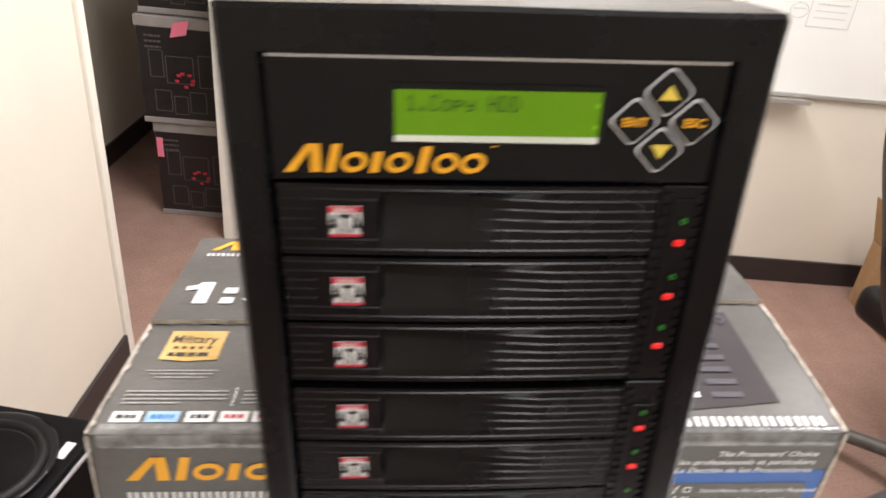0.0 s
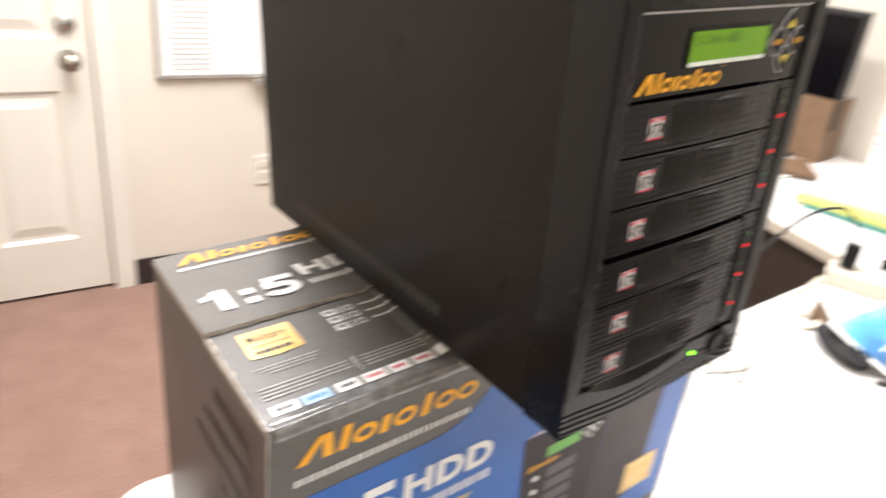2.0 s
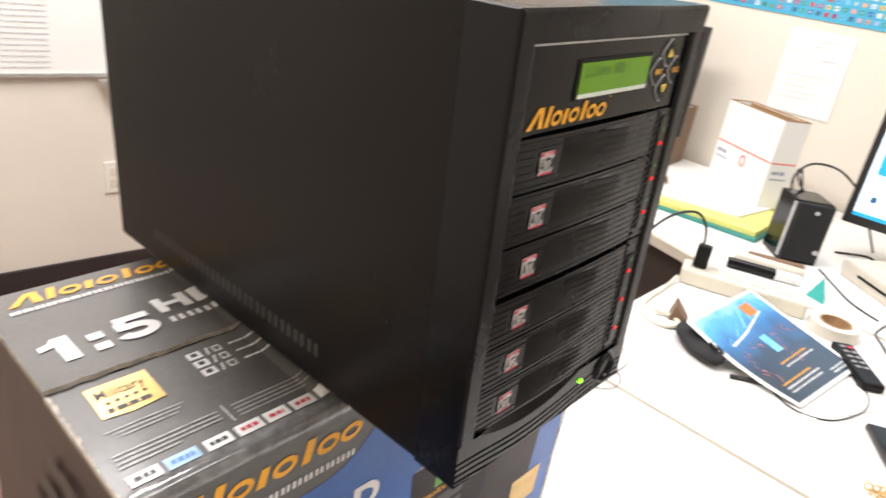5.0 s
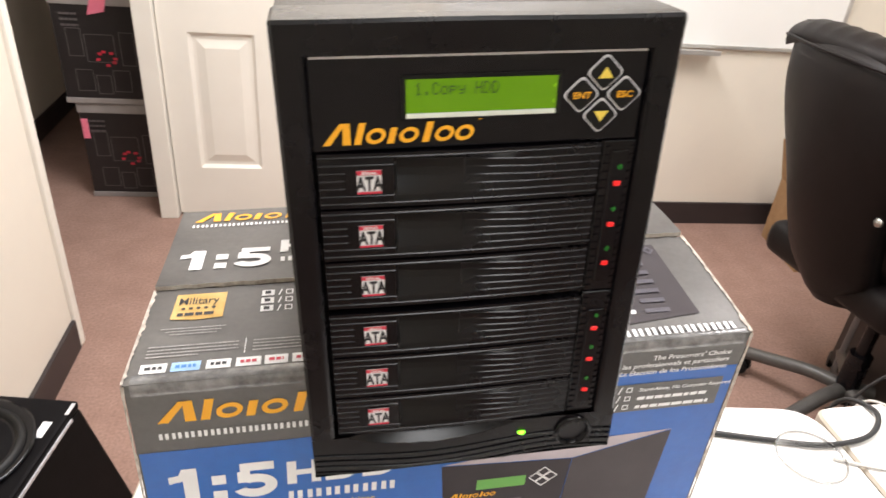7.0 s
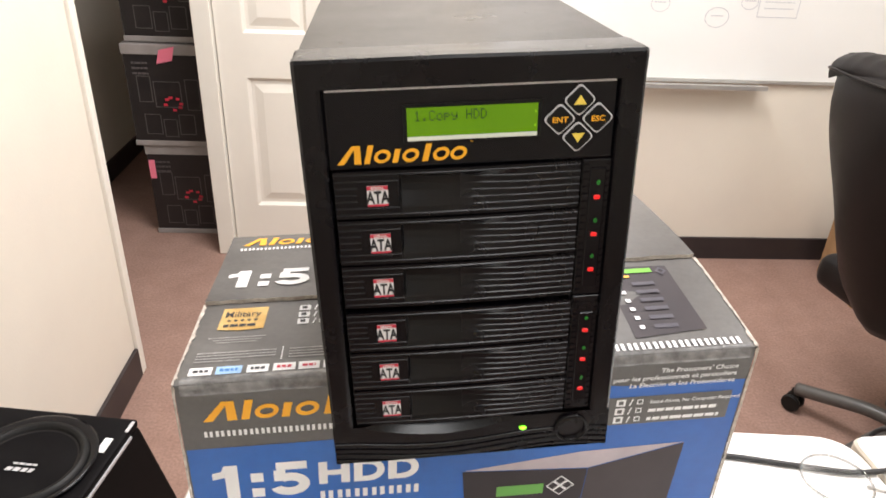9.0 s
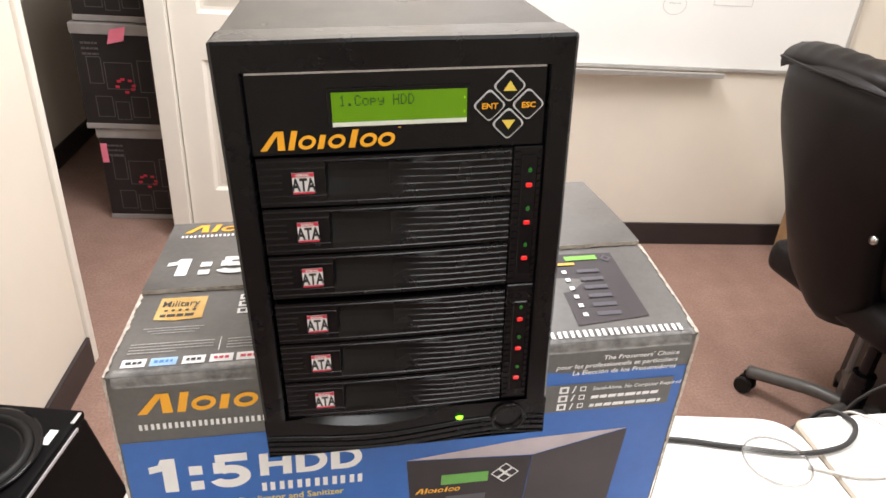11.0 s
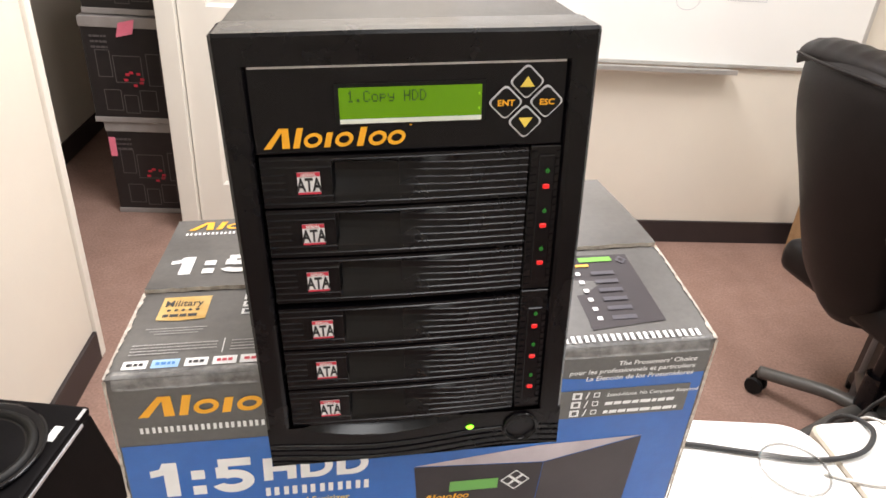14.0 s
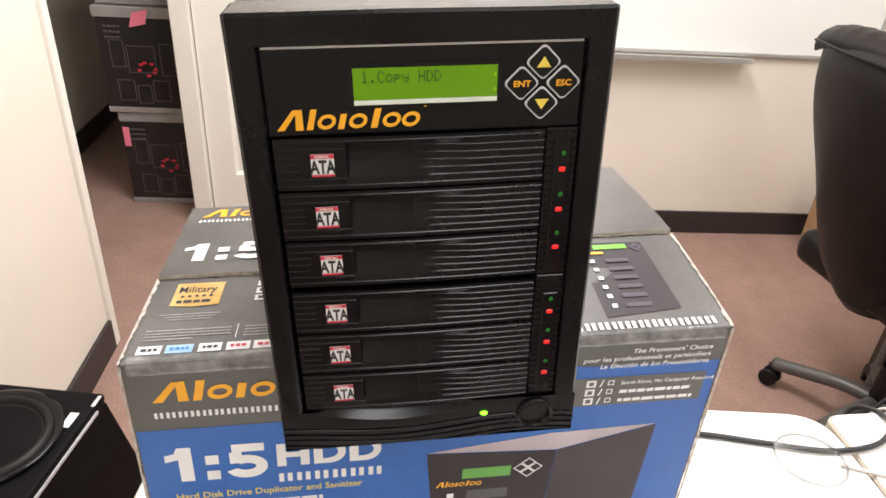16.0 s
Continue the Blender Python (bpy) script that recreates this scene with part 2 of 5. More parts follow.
def ring(bm, at, u, v, ru, rv, thick, mi=0, slant=0.0, a0=0.0, a1=360.0, n=20):
    """A flat ring, or a piece of one."""
    rows = []
    for i in range(n + 1):
        a = radians(a0 + (a1 - a0) * i / n)
        c, s = math.cos(a), math.sin(a)
        rows.append([bm.verts.new(at(u + k * c + slant * q * s, v + q * s)) for k, q in ((ru, rv), (ru - thick, rv - thick))])
    for a, b in zip(rows, rows[1:]):
        bm.faces.new((a[0], b[0], b[1], a[1])).material_index = mi


def grid(bm, nu, nv, at, mi=0, closed=False):
    """A sheet of nu by nv cells through the points at(i, j)."""
    v = [[bm.verts.new(at(i, j)) for j in range(nv + 1)] for i in range(nu + (0 if closed else 1))]
    for i in range(nu):
        for j in range(nv):
            a, b = v[i], v[(i + 1) % len(v)]
            bm.faces.new((a[j], b[j], b[j + 1], a[j + 1])).material_index = mi
    return v


def lathe(bm, prof, m=None, n=32, mi=0):
    """A turned shape round the local z axis, from (radius, height) pairs."""
    m = m or Matrix()
    grid(bm, n, len(prof) - 1, lambda i, j: m @ Vector((prof[j][0] * math.cos(2 * math.pi * i / n), prof[j][0] * math.sin(2 * math.pi * i / n), prof[j][1])), mi, closed=True)


def tube(bm, pts, r, n=8, mi=0):
    """A round bar or cord along a line of points, smoothed."""
    p = [Vector(q) for q in pts]
    fine = []
    for i in range(len(p) - 1):
        a, b, c, d = p[max(i - 1, 0)], p[i], p[i + 1], p[min(i + 2, len(p) - 1)]
        for k in range(6):
            t = k / 6
            fine.append(0.5 * ((2 * b) + (c - a) * t + (2 * a - 5 * b + 4 * c - d) * t * t + (3 * b - a - 3 * c + d) * t ** 3))
    fine.append(p[-1])
    rows = []
    for i, q in enumerate(fine):
        d = (fine[min(i + 1, len(fine) - 1)] - fine[max(i - 1, 0)]).normalized()
        s = d.cross(Vector((0, 0, 1)) if abs(d.z) < 0.95 else Vector((1, 0, 0))).normalized()
        w = s.cross(d)
        rows.append([bm.verts.new(q + r * (s * math.cos(2 * math.pi * k / n) + w * math.sin(2 * math.pi * k / n))) for k in range(n)])
    for a, b in zip(rows, rows[1:]):
        for k in range(n):
            bm.faces.new((a[k], a[(k + 1) % n], b[(k + 1) % n], b[k])).material_index = mi
    for end in (rows[0], rows[-1]):
        bm.faces.new(end).material_index = mi


def words(bm, text, at, u, v, size, mi=0, bold=0.0, wide=1.0, slant=0.0, align="LEFT"):
    """Flat lettering in the built-in font, from (u, v) on a surface."""
    c = bpy.data.curves.new("lettering", "FONT")
    c.body, c.size, c.offset, c.align_x, c.resolution_u = text, 1.0, bold, align, 2
    ob = bpy.data.objects.new("lettering", c)
    scene.collection.objects.link(ob)
    dep = bpy.context.evaluated_depsgraph_get()
    dep.update()
    me = bpy.data.meshes.new_from_object(ob.evaluated_get(dep))
    vs = [bm.verts.new(at(u + size * (wide * q.co.x + slant * q.co.y), v + size * q.co.y)) for q in me.vertices]
    for poly in me.polygons:
        try:
            bm.faces.new([vs[i] for i in poly.vertices]).material_index = mi
        except ValueError:
            pass
    bpy.data.objects.remove(ob)
    bpy.data.curves.remove(c)
    bpy.data.meshes.remove(me)


def heavy(bm, text, level, e, u, v, size, mi):
    """Heavy sans-serif lettering built from bars and arcs; size is the capital height."""
    n = [0]
    def to(x0):
        n[0] += 1
        f = level(e + 0.00003 * n[0])
        return lambda a, b: f(u + (x0 + a) * size, v + b * size)
    x = 0.0
    for ch in text:
        if ch == "1":
            rect(bm, to(x), 0.27, 0.56, 0, 1, mi)
            flat(bm, [to(x)(0.0, 0.60), to(x)(0.27, 0.66), to(x)(0.27, 1.0), to(x)(0.20, 0.84), to(x)(0.0, 0.80)], mi)
            x += 0.80
        elif ch == ":":
            rect(bm, to(x), 0.03, 0.31, 0.0, 0.27, mi)
            rect(bm, to(x), 0.03, 0.31, 0.46, 0.73, mi)
            x += 0.46
        elif ch == "5":
            rect(bm, to(x), 0.14, 0.82, 0.77, 1.0, mi)
            rect(bm, to(x), 0.08, 0.34, 0.44, 0.77, mi)
            ring(bm, to(x), 0.42, 0.33, 0.45, 0.345, 0.245, mi, 0, -160, 128, 24)
            x += 1.0
        elif ch == "H":
            rect(bm, to(x), 0, 0.29, 0, 1, mi)
            rect(bm, to(x), 0.75, 1.04, 0, 1, mi)
            rect(bm, to(x), 0.29, 0.75, 0.39, 0.62, mi)
            x += 1.18
        elif ch == "D":
            rect(bm, to(x), 0, 0.29, 0, 1, mi)
            rect(bm, to(x), 0.29, 0.50, 0.77, 1.0, mi)
            rect(bm, to(x), 0.29, 0.50, 0, 0.23, mi)
            ring(bm, to(x), 0.50, 0.5, 0.54, 0.5, 0.25, mi, 0, -90, 90, 18)
            x += 1.16


def glyphs(bm, at, u0, u1, v, h, mi=0):
    """A maker's address as a row of plain bars."""
    u, k = u0, 0
    while u < u1 - 0.2 * h:
        rect(bm, at, u, u + 0.26 * h, v, v + 0.64 * h, mi)
        k += 1
        u += h * (0.46 if k % 2 else 0.52)


def mark(bm, at, u, v, w, h, mi=0, slant=0.22):
    """The maker's mark as plain shapes: a wedge, bars and rings in a slanted row."""
    x, k = h * 0.74, w / 8.1
    flat(bm, [at(u, v), at(u + 0.42 * k, v), at(u + 0.98 * k + slant * h, v + h), at(u + 0.66 * k + slant * h, v + h)], mi)
    flat(bm, [at(u + 1.06 * k, v), at(u + 1.5 * k, v), at(u + 1.18 * k + slant * h, v + h), at(u + 0.80 * k + slant * h, v + h)], mi)
    rect(bm, at, u + 1.66 * k, u + 2.02 * k, v, v + h, mi, slant)
    for p in (2.72, 4.5, 6.42, 7.52):
        ring(bm, at, u + p * k + slant * x / 2, v + x / 2, 0.52 * k, x / 2, 0.22 * k, mi, slant)
    rect(bm, at, u + 3.42 * k, u + 3.78 * k, v, v + x, mi, slant)
    rect(bm, at, u + 5.3 * k, u + 5.68 * k, v, v + h * 0.95, mi, slant)


def dashes(bm, at, u0, u1, v, h, mi=0, seed=1, slant=0.0, long=2.2, gap=0.35):
    """A line of writing that cannot be read, as plain bars."""
    rnd = random.Random(seed)
    u = u0
    while u < u1 - 1e-6:
        w = min(h * (0.8 + long * rnd.random()), u1 - u)
        rect(bm, at, u, u + w, v, v + h, mi, slant)
        u += w + h * gap


def soft_panel(bm, half, back, front, z0, z1, n=2.6, nu=28, nv=20, mi=0):
    """A padded panel: half(v) its half width, back(u, v) and front(u, v) its faces."""
    def at(face):
        def f(i, j):
            u, v = -1 + 2 * i / nu, j / nv
            return Vector((half(v) * u, face(u, v), z0 + (z1 - z0) * v))
        return f
    a, b = grid(bm, nu, nv, at(back), mi), grid(bm, nu, nv, at(front), mi)
    for i in range(nu):
        for j in (0, nv):
            bm.faces.new((a[i][j], a[i + 1][j], b[i + 1][j], b[i][j])).material_index = mi
    for j in range(nv):
        for i in (0, nu):
            bm.faces.new((a[i][j], a[i][j + 1], b[i][j + 1], b[i][j])).material_index = mi


def structure(name, bm, mats, label, category, smooth=False):
    return tagged(finish(bm, name, mats, None, "", smooth), label, category, "", "structure")


# ---- the room ----
TOP = 0.76      # table tops above the floor
YB = 2.235      # back wall
XR = 2.12       # right wall
XL = -0.838      # left wall
ROOF = 2.6
END = 1.461     # where the left wall stops
CX = -0.774     # left end of the back wall
HALL = -1.48    # far side of the corridor

structure("floor", boxed(HALL - 0.1, XR + 0.12, -2.7, 3.75, -0.08, 0), CARPET, "brown low-pile office carpet", "carpet")
structure("ceiling", boxed(HALL - 0.1, XR + 0.12, -2.7, 3.75, ROOF, ROOF + 0.1), CEIL, "white mineral-fibre office ceiling", "ceiling")
D0, D1, DH = -0.708, 0.032, 2.04
structure("wall_north", boxed(D1, XR, YB, YB + 0.12, 0, ROOF), WALL, "cream painted office wall with whiteboard and dark baseboard", "wall")
structure("wall_north_over_door", boxed(CX, D1, YB, YB + 0.12, DH, ROOF), WALL, "cream painted wall above a white door", "wall")
structure("wall_north_end", boxed(CX, D0, YB, YB + 0.12, 0, DH), WHITE, "white painted wall end beside a door", "wall")
structure("wall_east", boxed(XR, XR + 0.12, -2.7, YB + 0.12, 0, ROOF), WALL, "cream painted office wall behind a desk", "wall")
structure("wall_south", boxed(HALL - 0.1, XR, -2.7, -2.58, 0, ROOF), WALL, "cream painted office wall", "wall")
structure("wall_west", boxed(XL - 0.11, XL, -2.58, END - 0.035, 0, ROOF), WALL, "cream painted partition wall that ends at an opening", "wall")
structure("wall_west_header", boxed(XL - 0.11, XL, END, YB, 2.15, ROOF), WALL, "cream painted wall above an opening", "wall")
structure("wall_corridor_west", boxed(HALL - 0.1, HALL, -2.58, 3.75, 0, ROOF), WALL, "dim cream corridor wall", "wall")
structure("wall_corridor_north", boxed(HALL, XR, 3.62, 3.75, 0, ROOF), WALL, "dim cream corridor wall", "wall")
structure("wall_corridor_east", boxed(-0.55, -0.45, YB + 0.12, 3.62, 0, ROOF), WALL, "dim cream corridor wall", "wall")
structure("baseboard", boxed(D1 + 0.07, XR - 0.012, YB - 0.012, YB, 0, 0.1, bevel=0.003), BASE, "dark brown rubber baseboard along the cream wall", "baseboard")
structure("baseboard_west", boxed(XL, XL + 0.012, -2.58, END - 0.035, 0, 0.1, bevel=0.003), BASE, "dark brown rubber baseboard along the partition", "baseboard")
structure("baseboard_east", boxed(XR - 0.012, XR, -2.58, YB, 0, 0.1, bevel=0.003), BASE, "dark brown rubber baseboard behind the desk", "baseboard")
structure("baseboard_corridor", boxed(HALL, HALL + 0.012, -2.5, 3.6, 0, 0.1, bevel=0.003), BASE, "dark baseboard in the corridor", "baseboard")
structure("trim", boxed(XL - 0.125, XL + 0.012, END - 0.035, END, 0, 2.15, bevel=0.006), WHITE, "white painted corner trim of the partition end", "trim")
bm = boxed(CX, D0, YB - 0.018, YB - 0.001, 0, DH + 0.07, bevel=0.004)
box(bm, D1, D1 + 0.066, YB - 0.018, YB - 0.001, 0, DH + 0.07, bevel=0.004)
box(bm, D0, D1, YB - 0.018, YB - 0.001, DH, DH + 0.07, bevel=0.004)
structure("trim_door", bm, WHITE, "white painted door casing", "trim")


def panel_door():
    door = tagged(new("door_1"), "closed white six-panel door with a satin metal knob", "door", "", "structure")
    door.matrix_world = pose(D0 + 0.004, YB + 0.012, 0.012)
    w, hgt = D1 - D0 - 0.008, DH - 0.016
    bm = bmesh.new()
    xs = [0.0, 0.096, w / 2 - 0.042, w / 2 + 0.042, w - 0.100, w]
    zs = [0.0, 0.195, 0.708, 0.868, 1.45, 1.58, 1.90, hgt]
    for i in range(5):
        for j in range(7):
            if i in (1, 3) and j in (1, 3, 5):
                continue
            box(bm, xs[i], xs[i + 1], 0, 0.036, zs[j], zs[j + 1])
    bmesh.ops.remove_doubles(bm, verts=bm.verts, dist=1e-5)
    part("slab", bm, WHITE, door)
    for i in (1, 3):
        for j in (1, 3, 5):
            bm = bmesh.new()
            x0, x1, z0, z1 = xs[i], xs[i + 1], zs[j], zs[j + 1]
            loops = []
            for k, d in ((0.0, 0.0), (0.012, 0.011), (0.024, 0.011), (0.055, 0.003)):
                loops.append([bm.verts.new(p) for p in ((x0 + k, d, z0 + k), (x1 - k, d, z0 + k), (x1 - k, d, z1 - k), (x0 + k, d, z1 - k))])
            for a, b in zip(loops, loops[1:]):
                for k in range(4):
                    bm.faces.new((a[k], a[(k + 1) % 4], b[(k + 1) % 4], b[k]))
            bm.faces.new(loops[-1])
            part("panel", bm, WHITE, door)
    m = Matrix.Translation((w - 0.064, 0, 0.805)) @ Matrix.Rotation(radians(90), 4, "X")
    bm = bmesh.new()
    lathe(bm, [(0.0, 0), (0.032, 0), (0.032, 0.006), (0.013, 0.01), (0.012, 0.032), (0.024, 0.042), (0.028, 0.052), (0.024, 0.064), (0.0, 0.068)], m)
    part("door_knob", bm, surface("satin_nickel", (0.42, 0.39, 0.34), (0.34, 0.31, 0.27), 30, 0.25, metal=0.9), door, "round satin nickel knob", smooth=True)
    bm = bmesh.new()
    lathe(bm, [(0.0, 0), (0.03, 0), (0.03, 0.008), (0.022, 0.016), (0.0, 0.018)], Matrix.Translation((w - 0.064, 0, 0.916)) @ Matrix.Rotation(radians(90), 4, "X"))
    part("dead_bolt", bm, CHROME, door, "round metal dead bolt", smooth=True)


panel_door()

# whiteboard
wb = thing("whiteboard", pose(0.217, YB, 0.757), "large whiteboard with aluminium frame and faint marker sketches", "whiteboard")
W_, H_ = 1.60, 1.05
part("board", boxed(0.012, W_ - 0.012, -0.014, -0.002, 0.012, H_ - 0.012), BOARD, wb)
bm = boxed(0, W_, -0.02, -0.001, 0, 0.014, bevel=0.002)
box(bm, 0, W_, -0.02, -0.001, H_ - 0.014, H_, bevel=0.002)
box(bm, 0, 0.014, -0.0195, -0.0015, 0.014, H_ - 0.014, bevel=0.002)
box(bm, W_ - 0.014, W_, -0.0195, -0.0015, 0.014, H_ - 0.014, bevel=0.002)
part("frame", bm, ALU, wb, "thin aluminium frame")
bm = boxed(0.325, 1.10, -0.075, -0.02, -0.012, -0.004, bevel=0.002)
box(bm, 0.325, 1.10, -0.078, -0.072, -0.012, 0.006, bevel=0.002)
part("tray", bm, ALU, wb, "aluminium pen tray")
WBAT = lambda u, v: (u, -0.0155, v)
bm = bmesh.new()
for r in range(26):
    dashes(bm, WBAT, 0.05, 0.185, 0.03 + r * 0.017, 0.004, 0, 40 + r, long=6, gap=0.8)
part("list", bm, MARKER, wb, "long hand-written list", normals=False)
for u, v, r in ((0.66, 0.275, 0.035), (0.875, 0.235, 0.045), (0.985, 0.290, 0.032)):
    bm = bmesh.new()
    ring(bm, WBAT, u, v, r, r * 0.8, 0.0025, 0)
    dashes(bm, WBAT, u - 0.022, u + 0.022, v + 0.004, 0.0035, 0, 90 + int(1000 * r), long=2, gap=0.5)
    part("sketch", bm, MARKER, wb, "faint round marker sketch", normals=False)
bm = bmesh.new()
for u0, u1, v0, v1 in ((1.02, 1.17, 0.24, 0.2425), (1.02, 1.0225, 0.24, 0.36), (1.1675, 1.17, 0.24, 0.36)):
    rect(bm, WBAT, u0, u1, v0, v1)
for k in range(4):
    dashes(bm, WBAT, 1.04, 1.15, 0.27 + 0.022 * k, 0.003, 0, 130 + k, long=4)
part("diagram", bm, MARKER, wb, "faint marker diagram with boxes", normals=False)

out = thing("wall_outlet", pose(0.592, YB, 0.40), "white wall socket plate", "outlet")
part("plate", boxed(-0.036, 0.036, -0.007, -0.0005, -0.058, 0.058, bevel=0.003), WHITE, out)
for z in (-0.022, 0.022):
    bm = boxed(-0.017, 0.017, -0.009, -0.0055, z - 0.014, z + 0.014, bevel=0.003)
    part("socket", bm, IVORY, out)

# cartons in the corridor


def black_carton(x, y, z, w, d, hgt, label, seed):
    ob = thing("storage_carton", pose(x, y, z, 0, 0, 0), label, "carton", "stacked black cartons")
    part("body", boxed(0, w, 0, d, 0.0, hgt, bevel=0.004), BLACKC, ob)
    bm = boxed(-0.004, w + 0.004, -0.004, d + 0.004, hgt - 0.035, hgt + 0.004, bevel=0.003)
    part("lid_band", bm, GREYC, ob, "grey upper band")
    bm = boxed(-0.003, w + 0.003, -0.003, d + 0.003, 0.0005, 0.022, bevel=0.003)
    part("base_band", bm, GREYC, ob, "grey lower band")
    at = lambda u, v: (u, -0.0052, v)
    bm = bmesh.new()
    rnd = random.Random(seed)
    for k in range(3):
        dashes(bm, at, 0.03, 0.09, hgt - 0.07 - 0.02 * k, 0.008, 0, seed + k)
    for u0, v0, a, b in ((0.05, 0.05, 0.06, 0.08), (0.12, 0.04, 0.05, 0.07), (0.18, 0.05, 0.06, 0.08), (0.10, 0.16, 0.10, 0.10), (0.22, 0.15, 0.05, 0.12), (0.04, 0.18, 0.05, 0.10)):
        for q in ((u0, u0 + a, v0, v0 + 0.003), (u0, u0 + a, v0 + b, v0 + b + 0.003), (u0, u0 + 0.003, v0, v0 + b), (u0 + a, u0 + a + 0.003, v0, v0 + b)):
            rect(bm, at, *q)
    for k in range(7):
        a = k * 2.4
        rect(bm, at, 0.16 + 0.03 * math.cos(a), 0.175 + 0.03 * math.cos(a), 0.17 + 0.025 * math.sin(a), 0.18 + 0.025 * math.sin(a), 1)
    part("print", bm, [surface("faint_print", (0.10, 0.09, 0.09), None, 1, 0.6), RED], ob, "faint grey line drawing with red marks", normals=False)
    return ob


black_carton(-1.072, 2.40, 0.0, 0.42, 0.38, 0.392, "black printed carton with grey bands on the carpet", 3)
black_carton(-1.098, 2.39, 0.398, 0.42, 0.38, 0.398, "black printed carton with pink note stacked on another", 8)
black_carton(-1.085, 2.41, 0.804, 0.42, 0.38, 0.40, "black printed carton on top of a stack", 12)
note = finish(bmesh.new(), "sticky_note", PINK)
bm = bmesh.new()
for y in (2.382, 2.3835):
    flat(bm, [(-0.972, y, 0.728), (-0.912, y - 0.001, 0.742), (-0.898, y - 0.004, 0.795), (-0.955, y - 0.007, 0.782)])
bm.to_mesh(note.data)
tagged(note, "pink paper note stuck to a black carton", "sticky note")
note2 = finish(boxed(-1.066, -1.042, 2.3915, 2.3935, 0.255, 0.335), "sticky_note", PINK)
tagged(note2, "small pink paper note on the lower black carton", "sticky note")

# kraft box by the back wall
kb = thing("cardboard_box", pose(1.692, 1.835, 0, 0, 0, -4), "open brown cardboard box standing on the carpet by the wall", "cardboard box")
for q in ((0, 0.40, 0, 0.006, 0, 0.27), (0, 0.40, 0.284, 0.29, 0, 0.27), (0, 0.006, 0.006, 0.284, 0, 0.27), (0.394, 0.40, 0.006, 0.284, 0, 0.27)):
    part("side", boxed(*q), KRAFT, kb)
part("bottom", boxed(0.006, 0.394, 0.006, 0.284, 0, 0.006), KRAFT, kb)
bm = boxed(0.0, 0.006, -0.004, 0.294, 0.0, 0.175, bevel=0.001)
bm.transform(Matrix.Translation((0, 0, 0.271)) @ Matrix.Rotation(radians(-16), 4, "Y"))
part("flap", bm, KRAFT, kb, "raised brown flap")

# ---- tables ----


def worktop(name, pts, label, r=0.05):
    """A slab with rounded corners on steel legs; pts go round the outline."""
    ob = thing(name, pose(0, 0, 0), label, "table")
    out = []
    n = len(pts)
    for i in range(n):
        p, q, s = Vector(pts[i - 1]), Vector(pts[i]), Vector(pts[(i + 1) % n])
        a, b = (p - q).normalized(), (s - q).normalized()
        for k in range(7):
            t = k / 6
            out.append(q + a * r * (1 - t) ** 2 + b * r * t ** 2)
    bm = bmesh.new()
    def lay(z, inset):
        c = sum((Vector(p) for p in pts), Vector((0, 0))) / n
        return [bm.verts.new((*(p + (c - p).normalized() * inset), z)) for p in out]
    rows = [lay(TOP - 0.030, 0.002), lay(TOP - 0.027, 0), lay(TOP - 0.004, 0), lay(TOP, 0.004)]
    for a, b in zip(rows, rows[1:]):
        for k in range(len(out)):
            f = bm.faces.new((a[k], a[(k + 1) % len(out)], b[(k + 1) % len(out)], b[k]))
            f.material_index = 1
    bm.faces.new(rows[0])
    bm.faces.new(rows[-1]).material_index = 0
    part("tabletop", bm, [LAMINATE, EDGE], ob, "white laminate top with beige edge")
    c = sum((Vector(p) for p in pts), Vector((0, 0))) / n
    for p in pts:
        q = Vector(p) + (c - Vector(p)).normalized() * 0.10
        bm = bmesh.new()
        lathe(bm, [(0, 0), (0.022, 0), (0.022, 0.012), (0.016, 0.016), (0.016, TOP - 0.032), (0, TOP - 0.032)], Matrix.Translation((q.x, q.y, 0)), 16)
        part("leg", bm, STEEL, ob, smooth=False)
    return ob


worktop("table", [(-0.268, 0.393), (0.557, 0.333), (0.578, -0.36), (-0.33, -0.32)], "white laminate folding table with rounded corners")
worktop("table", [(0.5600, 0.334), (1.196, 0.372), (1.215, -0.39), (0.5810, -0.361)], "white laminate table pushed against a second one", 0.02)
desk = worktop("desk", [(1.205, 0.375), (1.455, 1.32), (2.10, 1.32), (2.10, -1.3), (1.24, -1.3), (1.222, -0.39)], "long white laminate desk along the wall", 0.02)
# Added board that stands in for the deep shade under the desk.
a, b = Vector((1.250, 0.43)), Vector((1.468, 1.27))
d = (b - a).normalized()
bm = boxed(0, (b - a).length, -0.018, 0, 0.04, TOP - 0.032, bevel=0.002)
bm.transform(Matrix.Translation((a.x, a.y, 0)) @ Matrix.Rotation(math.atan2(d.y, d.x), 4, "Z"))
part("under_desk_shade", bm, surface("under_desk_shade_brown", (0.022, 0.015, 0.012), (0.032, 0.022, 0.018), 14, 0.5, 0.1, 120), desk, "dark brown board added as the shade under the desk top")

# ---- the carton under the machine ----
CH = 0.2930   # carton height at its middle
CW = 0.4630
CD = 0.250
LEAN = 0.055
carton = thing("product_carton", pose(0.0205, 0.1015, TOP, 0, 0, 2.3), "worn dark grey and blue printed product carton on a white table", "carton")


def crown(s, p):
    """The board buckles up under the machine's foot and swells at the far right."""
    ease = lambda t: max(0.0, min(1.0, t)) ** 2 * (3 - 2 * max(0.0, min(1.0, t)))
    under = 0.010 * ease((s + 0.102) / 0.022) * (1 - ease((s - 0.045) / 0.025)) * ease(p / 0.02)
    return under + 0.026 * math.sin(math.pi / 2 * min(1.0, max(0.0, 1.25 * p / CD))) * ease((s - 0.075) / 0.02)


